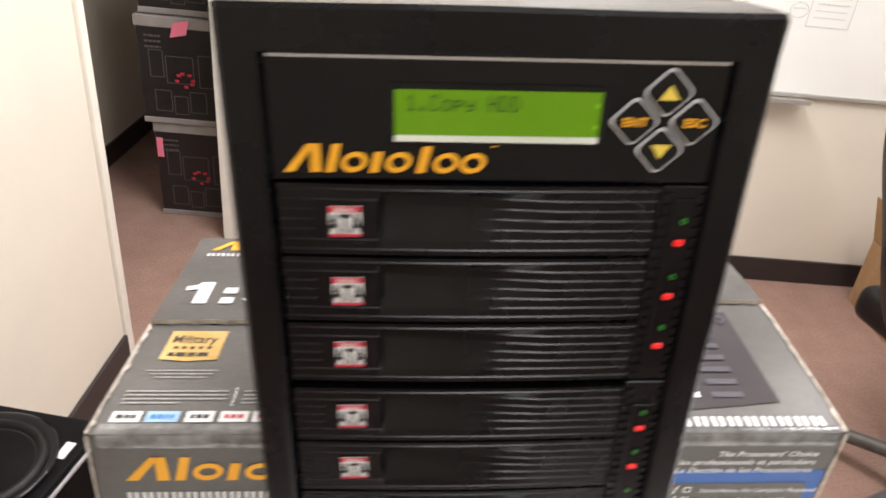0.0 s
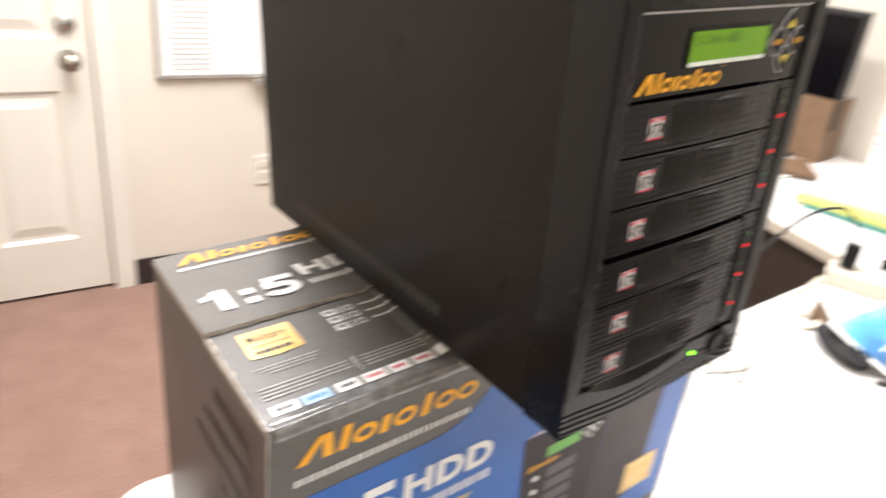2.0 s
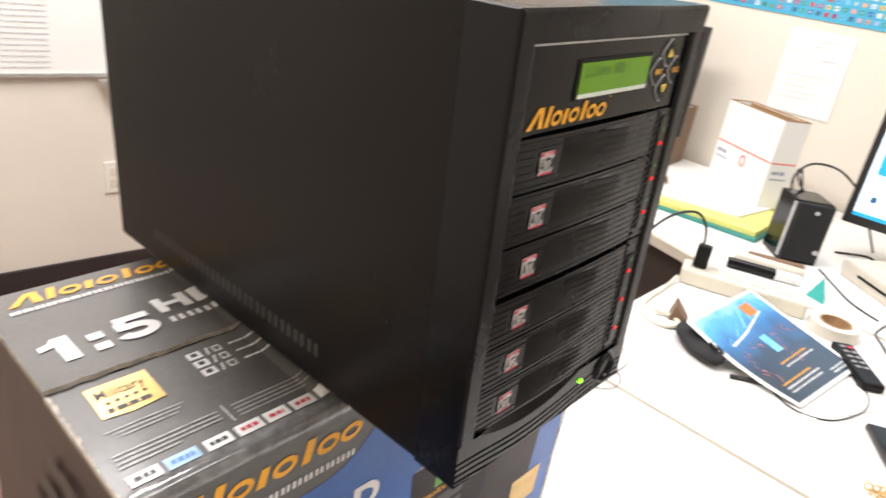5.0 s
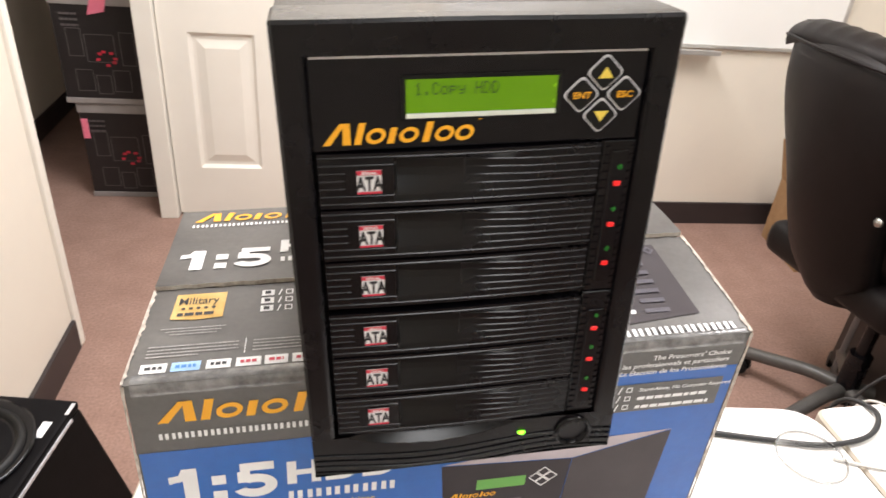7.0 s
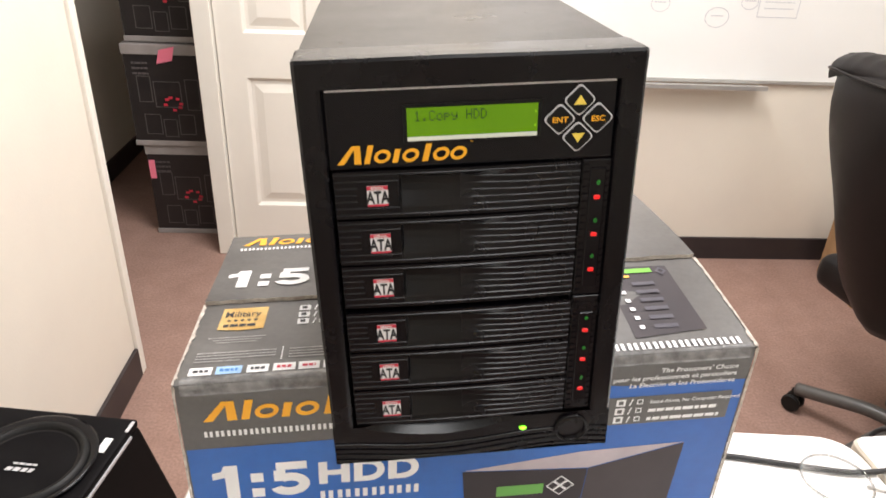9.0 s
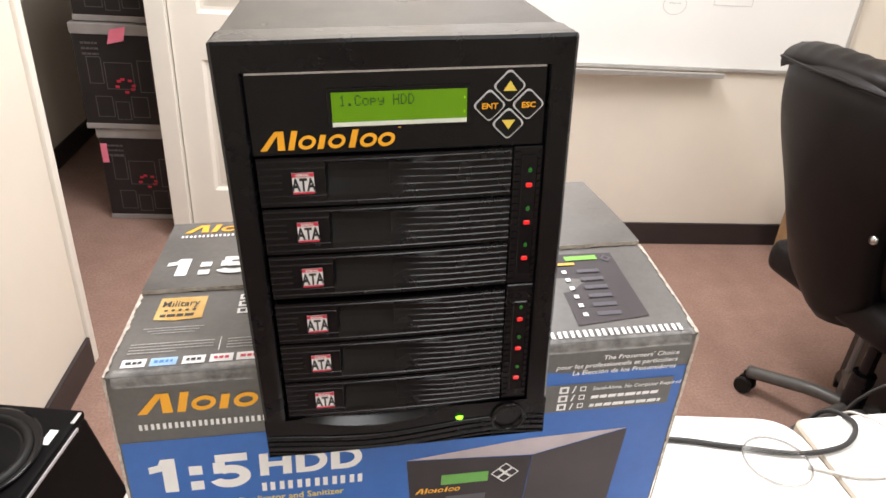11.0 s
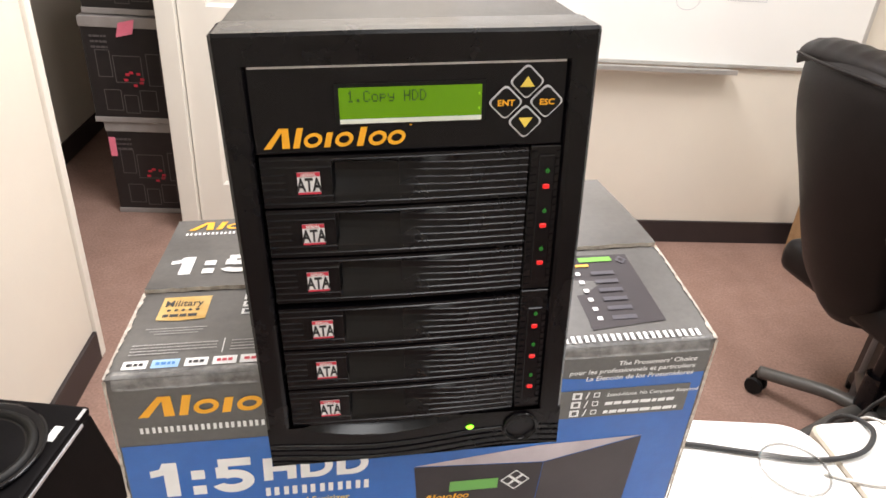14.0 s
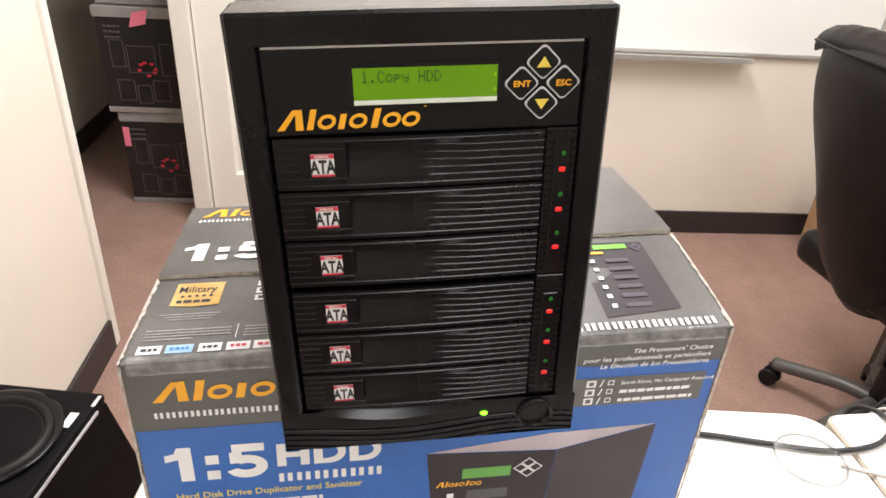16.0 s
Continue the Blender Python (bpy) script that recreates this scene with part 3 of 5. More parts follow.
taper = lambda s, p: s * (1 - (0.015 if s < 0 else 0.10) * p / CD)   # the right end draws in towards the far edge


def TOPAT(e):
    """A point of the print on the near flap, e above the board."""
    def at(s, p):
        s, p = (s - 0.014, 1.17 * p) if s < 0 else (s, p)
        return (taper(s, p), p, CH + LEAN * s + crown(s, p) + e)
    return at


SPLIT, LIFT = 0.1150, 0.0035   # where the far flap ends, and how far its free edge stands up


def FLAPAT(e):
    """The same on the far flap, whose free edge stands up a little."""
    def at(s, p):
        s, p = s - 0.014, 0.036 + 0.885 * p
        return (taper(s, p), p, CH + LEAN * s + crown(s, p) + e + LIFT * ((CD - p) / (CD - SPLIT)) ** 2)
    return at


FRONT = lambda e: (lambda s, z: (s, -e, CH + LEAN * s + z))


def carton_body():
    bm = bmesh.new()
    nx, nz = 24, 14
    def bulge(a, b):
        return 0.003 * math.sin(math.pi * a) * math.sin(math.pi * b)
    h = CW / 2
    zt = lambda x, t: (CH + LEAN * x - 0.003) * t
    grid(bm, nx, nz, lambda i, j: (-h + CW * i / nx, -bulge(i / nx, j / nz) * 0.0, zt(-h + CW * i / nx, j / nz)), 0)
    grid(bm, nx, nz, lambda i, j: (taper(-h + CW * i / nx, CD), CD + bulge(i / nx, j / nz), zt(-h + CW * i / nx, j / nz) + crown(-h + CW * i / nx, CD) * j / nz), 1)
    for s in (-1, 1):
        grid(bm, 12, nz, lambda i, j: (taper(s * (h + bulge(i / 12, j / nz)), CD * i / 12), CD * i / 12, zt(s * h, j / nz) + crown(s * h, CD * i / 12) * j / nz), 1)
    flat(bm, [(-h, 0, 0), (h, 0, 0), (taper(h, CD), CD, 0), (taper(-h, CD), CD, 0)], 1)
    bmesh.ops.remove_doubles(bm, verts=bm.verts, dist=1e-5)
    return bm


part("body", carton_body(), [CARD, CARDSIDE], carton, smooth=False)


def flap(p0, p1, lift, jag, seed):
    """One top flap, a board 4 mm thick, its free edge torn and worn."""
    bm = bmesh.new()
    rnd = random.Random(seed)
    n = 60
    wob = [rnd.uniform(-1, 1) * jag for _ in range(n + 1)]
    h = CW / 2 + 0.001
    def pt(i, t, e):
        s = -h + 2 * h * i / n
        p = p0 + (p1 - p0) * t + (wob[i] if abs(t - 1) < 1e-6 else 0)
        return (taper(s, p), p, CH + LEAN * s + crown(s, p) - 0.003 + e + lift * t ** 2)
    top = [[bm.verts.new(pt(i, t, 0.003)) for t in [k / 8 for k in range(9)]] for i in range(n + 1)]
    low = [[bm.verts.new(pt(i, t, -0.0008)) for t in [k / 8 for k in range(9)]] for i in range(n + 1)]
    for i in range(n):
        for k in range(8):
            bm.faces.new((top[i][k], top[i + 1][k], top[i + 1][k + 1], top[i][k + 1])).material_index = 0
            bm.faces.new((low[i][k], low[i][k + 1], low[i + 1][k + 1], low[i + 1][k])).material_index = 1
        for k in (0, 8):
            bm.faces.new((top[i][k], low[i][k], low[i + 1][k], top[i + 1][k])).material_index = 1 if k else 0
    for i in (0, n):
        for k in range(8):
            bm.faces.new((top[i][k], top[i][k + 1], low[i][k + 1], low[i][k])).material_index = 2
    return bm


part("front_flap", flap(0.0, 0.1135, 0.0, 0.0008, 5), [CARD, KRAFT, WORN], carton, "dark grey top flap with worn edge")
part("back_flap", flap(CD, SPLIT, LIFT, 0.0009, 9), [CARD, WORN, WORN], carton, "dark grey top flap slightly lifted, worn edge")


def worn_strip(line, width, seed, n=160):
    """A ragged pale strip where the print has rubbed off an edge."""
    bm = bmesh.new()
    rnd = random.Random(seed)
    rows = []
    r1 = r2 = 0.0
    for i in range(n + 1):
        a, b = line(i / n)
        r1, r2 = 0.86 * r1 + 0.14 * rnd.uniform(-1, 1), 0.86 * r2 + 0.14 * rnd.uniform(-1, 1)
        w = width * max(0.12, 0.45 + 1.8 * r1 + 0.12 * rnd.random())
        w2 = width * max(0.12, 0.45 + 1.8 * r2 + 0.12 * rnd.random())
        mid = Vector((Vector(a) + Vector(b)) / 2)
        rows.append((bm.verts.new(Vector(a) * w + line.base(i / n)), bm.verts.new(line.base(i / n) + Vector(line.out(i / n))), bm.verts.new(Vector(b) * w2 + line.base(i / n))))
    for p, q in zip(rows, rows[1:]):
        bm.faces.new((p[0], q[0], q[1], p[1]))
        bm.faces.new((p[1], q[1], q[2], p[2]))
    return bm


def edge_line(p, q, a, b, out):
    p, q, o = Vector(p), Vector(q), Vector(out)
    def line(t):
        return Vector(a), Vector(b)
    line.base = lambda t: p.lerp(q, t) + o + (Vector((0, 0, crown(p.x, p.lerp(q, t).y))) if abs(p.y - q.y) > 0.01 else Vector())
    line.out = lambda t: o
    return line


h = CW / 2
zl, zr = CH - LEAN * h, CH + LEAN * h
part("worn_edge", worn_strip(edge_line((-h, 0, zl), (taper(-h, 0.113), 0.113, zl), (1, 0, 0), (0, 0, -1), (-0.0008, 0, 0.0008)), 0.0022, 1), WORN, carton, "pale rubbed paper edge", normals=False)
part("worn_edge", worn_strip(edge_line((h, 0, zr), (taper(h, 0.113), 0.113, zr), (-1, 0, 0), (0, 0, -1), (0.0008, 0, 0.0008)), 0.0022, 2), WORN, carton, "pale rubbed paper edge", normals=False)
part("worn_edge", worn_strip(edge_line((h, 0, 0.01), (h, 0, zr), (-1, 0, 0), (0, 1, 0), (0.0008, -0.0008, 0)), 0.0018, 3), WORN, carton, "pale rubbed paper edge", normals=False)
part("worn_edge", worn_strip(edge_line((-h, 0, 0.01), (-h, 0, zl), (1, 0, 0), (0, 1, 0), (-0.0008, -0.0008, 0)), 0.0016, 4), WORN, carton, "pale rubbed paper edge", normals=False)
# tape over the front fold
bm = bmesh.new()
rnd = random.Random(11)
n = 50
prof = [(-0.0012, -0.010), (-0.0014, -0.003), (0.001, 0.0012), (0.005, 0.0010), (0.0085, 0.0006)]
grid(bm, n, 4, lambda i, j: (lambda s: (s, prof[j][0] + rnd.uniform(-1, 1) * 0.0002, CH + LEAN * s + prof[j][1] + rnd.uniform(0, 1) * 0.0004))(-h + 0.004 + (CW - 0.008) * i / n))
part("packing_tape", bm, TAPE, carton, "glossy clear packing tape over the fold", normals=False, smooth=True)

FP = [ORANGE, PRINTW, YELLOW, CARD]
# printed front
bm = bmesh.new()
at = FRONT(0.0003)
n = 40
def band(s):
    a = 1 / (1 + math.exp((s + 0.055) / 0.012))
    b = 1 / (1 + math.exp(-(s - 0.085) / 0.014))
    return -0.012 - 0.054 * a - 0.020 * b
for i in range(n):
    s0, s1 = -h + 0.0015 + (CW - 0.003) * i / n, -h + 0.0015 + (CW - 0.003) * (i + 1) / n
    flat(bm, [at(s0, -CH + 0.012 - LEAN * s0), at(s1, -CH + 0.012 - LEAN * s1), at(s1, band(s1)), at(s0, band(s0))])
part("blue_print", bm, BLUE, carton, "blue printed front", normals=False)
bm = bmesh.new()
at = FRONT(0.0006)
mark(bm, at, -0.2135, -0.0375, 0.145, 0.0195, 0)
part("front_mark", bm, FP, carton, "orange maker's mark", normals=False)
bm = bmesh.new()
glyphs(bm, at, -0.2140, -0.072, -0.0535, 0.0092, 1)
part("address_line", bm, FP, carton, "white line of lettering", normals=False)
bm = bmesh.new()
heavy(bm, "1:5", FRONT, 0.0006, -0.2130, -0.1235, 0.0375, 1)
heavy(bm, "HDD", FRONT, 0.0006, -0.1255, -0.1145, 0.0250, 1)
part("front_title", bm, FP, carton, "large white title", normals=False)
bm = bmesh.new()
glyphs(bm, at, -0.1250, -0.034, -0.1325, 0.0150, 1)
part("front_subtitle", bm, FP, carton, "white line of lettering", normals=False)
bm = bmesh.new()
words(bm, "Hard Disk Drive Duplicator and Sanitizer", at, -0.2096, -0.1445, 0.0098, 2, 0.012, 0.93)
for k in range(4):
    rect(bm, at, -0.2090, -0.2035, -0.1575 - 0.012 * k, -0.1520 - 0.012 * k, 1)
    dashes(bm, at, -0.199, -0.09, -0.157 - 0.012 * k, 0.0048, 1, 60 + k)
part("feature_list", bm, FP, carton, "yellow heading over white small print", normals=False)
bm = bmesh.new()
words(bm, "The Prosumers' Choice", at, 0.2205, -0.0195, 0.0062, 1, 0.015, 1.1, 0.15, "RIGHT")
words(bm, "pour les professionnels et particuliers", at, 0.2205, -0.0265, 0.0062, 1, 0.015, 1.1, 0.15, "RIGHT")
words(bm, "La Elección de los Prosumidores", at, 0.2205, -0.0335, 0.0062, 1, 0.015, 1.1, 0.15, "RIGHT")
part("slogan", bm, FP, carton, "white slanted slogan in three lines", normals=False)
bm = bmesh.new()
rect(bm, at, 0.105, 0.2215, -0.0725, -0.0430, 3)
at2 = FRONT(0.0010)
for k in range(3):
    z = -0.0510 - 0.0092 * k
    rect(bm, at2, 0.1225, 0.1305, z - 0.0012, z + 0.006, 1)
    rect(bm, FRONT(0.0013), 0.1245, 0.1285, z + 0.0006, z + 0.0045, 3)
    rect(bm, at2, 0.1335, 0.1347, z - 0.0012, z + 0.006, 1, 0.3)
    ring(bm, at2, 0.1428, z + 0.0025, 0.0036, 0.0036, 0.0012, 1, 0, 45, 405, 4)
    if k:
        dashes(bm, at2, 0.1510, 0.2060 + 0.004 * k, z, 0.0034, 1, 80 + k, 0.2)
words(bm, "Stand-Alone, No Computer Required", at2, 0.1510, -0.0510, 0.0052, 1, 0.01, 0.98, 0.12)
part("tick_list", bm, FP, carton, "dark panel with three ticked white lines", normals=False)
# printed picture of the machine
bm = bmesh.new()
flat(bm, [at(-0.003, -0.114), at(0.108, -0.1205), at(0.101, -0.285), at(0.012, -0.272)], 0)
flat(bm, [at(0.1085, -0.1205), at(0.191, -0.0985), at(0.185, -0.262), at(0.1015, -0.285)], 1)
flat(bm, [at(-0.003, -0.1132), at(0.1085, -0.1197), at(0.191, -0.0975), at(0.10, -0.100)], 2)
rect(bm, at2, 0.0285, 0.0705, -0.1465, -0.1345, 3)
for u, v in ((0.0855, -0.1325), (0.0790, -0.1385), (0.0920, -0.1385), (0.0855, -0.1445)):
    ring(bm, at2, u, v, 0.0064, 0.0058, 0.0014, 4, 0, 0, 360, 4)
mark(bm, at2, 0.006, -0.1555, 0.040, 0.0065, 5)
for k in range(6):
    z = -0.1700 - 0.0165 * k
    rect(bm, at2, 0.0165 + 0.001 * k, 0.0225 + 0.001 * k, z, z + 0.006, 4)
    rect(bm, at2, 0.034 + 0.0008 * k, 0.070, z - 0.003, z + 0.0085, 6)
rect(bm, at2, 0.1600, 0.2080, -0.262, -0.222, 7)
part("printed_picture", bm, [PICDARK, PICSIDE, PICTOP, surface("printed_green", (0.10, 0.32, 0.05), (0.13, 0.38, 0.06), 20, 0.35), PRINTW, ORANGE, surface("printed_slate", (0.075, 0.070, 0.080), None, 1, 0.35), GOLD], carton, "printed picture of the black machine", normals=False)

# printed top
bm = bmesh.new()
a1, a2 = TOPAT(0.0007), TOPAT(0.0011)
TP = [ORANGE, PRINTW, GOLD, RED, BLUEP, INK, PICDARK, surface("blue_ink", (0.05, 0.2, 0.5), None, 1, 0.4), surface("printed_lime", (0.16, 0.42, 0.05), None, 1, 0.35), surface("printed_lilac", (0.055, 0.050, 0.065), None, 1, 0.35), surface("fine_grey_print", (0.42, 0.41, 0.40), (0.30, 0.29, 0.28), 160, 0.4)]
flat(bm, [a1(-0.1990, 0.0895), a1(-0.1995, 0.0615), a1(-0.181, 0.0595), a1(-0.1600, 0.0612), a1(-0.1595, 0.0895)], 2)
words(bm, "Military", a2, -0.1965, 0.0770, 0.0112, 5, 0.006, 0.93)
for k in range(5):
    ring(bm, a2, -0.1915 + 0.0058 * k, 0.0722, 0.0018, 0.0016, 0.0015, 5, 0, 0, 360, 5)
dashes(bm, a2, -0.195, -0.167, 0.0640, 0.0034, 5, 3)
part("badge", bm, TP, carton, "gold printed badge", normals=False)
bm = bmesh.new()
for k in range(3):
    dashes(bm, a1, -0.2040 + 0.004 * k, -0.156 - 0.003 * k, 0.0505 - 0.0030 * k, 0.0009, 10, 30 + k)
for k in range(4):
    dashes(bm, a1, -0.2085, -0.144 - (0.028 if k == 3 else 0), 0.0325 - 0.0032 * k, 0.0011, 10, 34 + k)
    dashes(bm, a1, -0.1335, -0.075 - 0.01 * (k % 2), 0.0325 - 0.0032 * k, 0.0011, 10, 44 + k)
rect(bm, a1, -0.1395, -0.1388, 0.021, 0.036, 1)
part("small_print", bm, TP, carton, "white small print in two columns", normals=False)
bm = bmesh.new()
for k, (u0, u1, c) in enumerate(((-0.2095, -0.1915, 1), (-0.1885, -0.1685, 4), (-0.1645, -0.1475, 1), (-0.1440, -0.1265, 1), (-0.1240, -0.1075, 1), (-0.1045, -0.0875, 1), (-0.0845, -0.070, 1))):
    rect(bm, a1, u0, u1, 0.0085, 0.0168, c)
    dashes(bm, a2, u0 + 0.003, u1 - 0.003, 0.0112, 0.0028, (5, 7, 5, 3, 3, 3, 3)[k], 70 + k, long=0.8)
part("logo_strip", bm, TP, carton, "row of small white and blue logos", normals=False)
for k in range(3):
    bm = bmesh.new()
    p = 0.0850 - 0.0092 * k
    rect(bm, a1, -0.1315, -0.1215, p - 0.0034, p + 0.0034, 1)
    rect(bm, a2, -0.1290, -0.1245, p - 0.0018, p + 0.0018, 5)
    rect(bm, a1, -0.1185, -0.1172, p - 0.0036, p + 0.0036, 1, 0.3)
    ring(bm, a1, -0.1095, p, 0.0042, 0.0042, 0.0014, 1, 0, 45, 405, 4)
    dashes(bm, a1, -0.100, -0.052 + 0.004 * k, p - 0.0010, 0.0018, 1, 50 + k)
    part("tick_mark", bm, TP, carton, "white tick box and bars", normals=False)
bm = bmesh.new()
# far flap
heavy(bm, "1:5", FLAPAT, 0.0008, -0.2060, 0.1150, 0.0370, 1)
heavy(bm, "HDD", FLAPAT, 0.0008, -0.1200, 0.1400, 0.0250, 1)
part("flap_title", bm, TP, carton, "large white title on the flap", normals=False)
bm = bmesh.new()
glyphs(bm, FLAPAT(0.0008), -0.1190, -0.0325, 0.1215, 0.0140, 1)
part("flap_subtitle", bm, TP, carton, "large white title on the flap", normals=False)
bm = bmesh.new()
mark(bm, FLAPAT(0.0008), -0.2040, 0.2150, 0.130, 0.0185, 0)
part("flap_mark", bm, TP, carton, "orange maker's mark on the flap", normals=False)
bm = bmesh.new()
glyphs(bm, FLAPAT(0.0008), -0.2050, -0.078, 0.2030, 0.0085, 1)
part("flap_line", bm, TP, carton, "white line of lettering on the flap", normals=False)
bm = bmesh.new()
# the other end of the near flap
flat(bm, [a1(0.1345, 0.106), a1(0.198, 0.104), a1(0.2005, 0.0225), a1(0.137, 0.0165)], 6)
rect(bm, a2, 0.151, 0.182, 0.0955, 0.1015, 8)
ring(bm, a2, 0.1905, 0.0965, 0.0055, 0.0055, 0.003, 9, 0, 0, 360, 4)
rect(bm, a2, 0.130, 0.158, 0.0895, 0.0925, 0)
for k in range(6):
    rect(bm, a2, 0.1425 + 0.0004 * k, 0.1468 + 0.0004 * k, 0.0785 - 0.0105 * k, 0.0825 - 0.0105 * k, 1)
    rect(bm, a2, 0.1570, 0.1780, 0.0785 - 0.0105 * k, 0.0828 - 0.0105 * k, 9)
part("flap_picture", bm, TP, carton, "small printed picture of the machine", normals=False)
bm = bmesh.new()
glyphs(bm, TOPAT(0.0022), 0.105, 0.2225, 0.0030, 0.0110, 1)
part("end_line", bm, TP, carton, "white line of lettering along the fold", normals=False)
# print on the end panel
bm = bmesh.new()
at = lambda u, v: (taper(-h, u) - 0.0045, u, v)
for k in range(7):
    dashes(bm, at, 0.03, 0.10 + 0.02 * (k % 3), 0.235 - 0.026 * k, 0.011, 0, 100 + k, 0.3, long=1.2)
part("side_lettering", bm, surface("faded_print", (0.11, 0.095, 0.09), None, 1, 0.5), carton, "faded grey lettering", normals=False)

# ---- the drive duplicator ----
MACH = pose(0.0093, -0.0040, 1.0671) @ Matrix.Rotation(radians(2.6), 4, "Z") @ Matrix.Rotation(radians(-3.3), 4, "Y") @ Matrix.Rotation(radians(-1.0), 4, "X")
dup = thing("drive_duplicator", MACH, "black tower drive duplicator with green display standing on a carton", "duplicator")
Bz, Bx = 0.2515, 0.0866

part("case", boxed(-0.0850, 0.0850, 0.020, 0.400, 0.0015, 0.2490, bevel=0.0012), CASE, dup, "black powder-coated steel case")
bm = boxed(-0.0858, 0.0858, 0.0265, 0.3985, 0.0008, 0.2503, bevel=0.0009)
part("cover", bm, CASE, dup, "folded steel cover with a seam behind the bezel")
bm = bmesh.new()
at = lambda u, v: (-0.0864, u, v)
glyphs(bm, lambda u, v: at(0.334 - u, v), 0.0, 0.222, 0.020, 0.0150, 0)
part("side_lettering", bm, surface("grey_screen_print", (0.055, 0.053, 0.051), (0.045, 0.043, 0.042), 60, 0.5), dup, "grey printed lettering", normals=False)

# moulded bezel: two stiles, a waved head and a ribbed foot
def loft(bm, prof, n=48, x0=-Bx, x1=Bx, mi=0):
    def at(i, j):
        x = x0 if i == 0 else x1 if i == n else x0 + 0.0016 + (x1 - x0 - 0.0032) * (i - 1) / (n - 2)
        return prof(x, j)
    k = prof.count
    return grid(bm, n, k - 1, at, mi)


def head(x, j):
    w = math.cos(math.pi * (x + 0.012) / 0.062) * 0.5 + 0.5
    e = min(1.0, (Bx - abs(x)) / 0.0016)
    pts = [(0.004, 0.2375), (-0.0044, 0.2375), (-0.0044, 0.2384), (-0.0044 - 0.0012 * w, Bz - 0.0016 + 0.0006 * w), (-0.0032 - 0.0012 * w, Bz + 0.0006 * w), (0.004, Bz + 0.0007 * w), (0.0262, Bz - 0.0004), (0.0262, 0.2375)]
    y, z = pts[j]
    return (x, y + (1 - e) * (0.0016 if y < 0 else 0), z - (1 - e) * (0.0008 if j > 2 and z > 0.24 else 0))


head.count = 8


def foot_line(x):
    return 0.0026 * math.cos(math.pi * (x + 0.022) / 0.075)


def lip(x):
    return max(0.0, 1 - ((x + 0.020) / 0.047) ** 2)


NF = 80


def foot(x, j):
    t = j / (NF - 1)
    zz = 0.0285 * (1 - t)
    z = zz - foot_line(x) * min(1.0, (0.0285 - zz) / 0.008)
    c = lip(x)
    y = -0.0042
    low = 0.0275 - 0.0085 * c
    if z > low and c > 0:
        q = min(1.0, (z - low) / 0.0085)
        y += 0.0095 * c ** 0.5 * q
    if zz < 0.0165:
        ph = (zz / 0.0042) % 1.0
        y += 0.0022 * (1 - min(1.0, abs(2 * ph - 1) / 0.35)) if abs(2 * ph - 1) < 0.35 else 0.0
    d = math.hypot(x - 0.0625, z - 0.0162)
    if d < 0.0120:
        y = -0.0042
    return (x, y, max(0.0, z - 0.0022 * (0.5 + 0.5 * math.cos(math.pi * (x + 0.02) / 0.08)) * (t ** 3)))


foot.count = NF
bm = bmesh.new()
loft(bm, head)
loft(bm, foot, 140)
grid(bm, 1, 1, lambda i, j: (-Bx + 2 * Bx * i, -0.004 + 0.0302 * j, 0.0002))
for s in (-1, 1):
    prof = [(0.0735, 0.012), (0.0735, -0.0022), (0.0742, -0.0036), (0.0760, -0.0044), (Bx - 0.0016, -0.0044), (Bx, -0.0028), (Bx, 0.0262), (0.0735, 0.0262)]
    grid(bm, len(prof) - 1, 1, lambda i, j: (s * prof[i][0], prof[i][1], 0.0285 + (0.2375 - 0.0285) * j))
    grid(bm, 1, 1, lambda i, j: (s * Bx, -0.0042 + 0.0304 * i, 0.0002 + 0.0283 * j))
    grid(bm, 1, 1, lambda i, j: (s * Bx, -0.0028 + 0.029 * i, 0.2375 + 0.0132 * j))
part("bezel", bm, ABS, dup, "moulded black plastic bezel with ribbed foot")
part("bay_back", boxed(-0.0733, 0.0733, 0.012, 0.033, 0.0285, 0.2372), DARK, dup)
bm = bmesh.new()
lathe(bm, [(0.0, 0.0058), (0.004, 0.0053), (0.0072, 0.0030), (0.0088, -0.0006), (0.0096, -0.0018), (0.0106, -0.0010), (0.0110, 0.0012)], Matrix.Translation((0.0625, -0.0050, 0.0162)) @ Matrix.Rotation(radians(-90), 4, "X"), 40)
part("power_button", bm, GLOSS, dup, "round dished glossy button", smooth=True)
bm = bmesh.new()
lathe(bm, [(0.0, 0.0016), (0.0018, 0.0013), (0.0028, 0.0)], Matrix.Translation((0.0315, -0.0048, 0.0192)) @ Matrix.Rotation(radians(90), 4, "X") @ Matrix.Diagonal((0.85, 0.5, 1, 1)), 20)
part("power_led", bm, LEDG, dup, "lit green power light", smooth=True)

# control panel
cp = part("control_panel", boxed(-0.0733, 0.0733, -0.0015, 0.010, 0.1955, 0.2372, bevel=0.0009), GLOSS, dup, "glossy black control panel")
SHEET = lambda e: (lambda u, v: (u, -0.0015 - e, v))
# Thin silver strip painted in for the glint on the upper bevel.
bm = bmesh.new()
rect(bm, SHEET(0.0004), -0.072, 0.072, 0.2356, 0.2366)
part("edge_highlight", bm, SILVER, cp, "painted highlight along the upper edge", normals=False)
bm = boxed(-0.0350, 0.0350, -0.0022, -0.0016, 0.2088, 0.2282, 1)
rect(bm, SHEET(0.0012), -0.0330, 0.0328, 0.2118, 0.2265, 0)
rect(bm, SHEET(0.0013), -0.0330, 0.0328, 0.2096, 0.2118, 2)
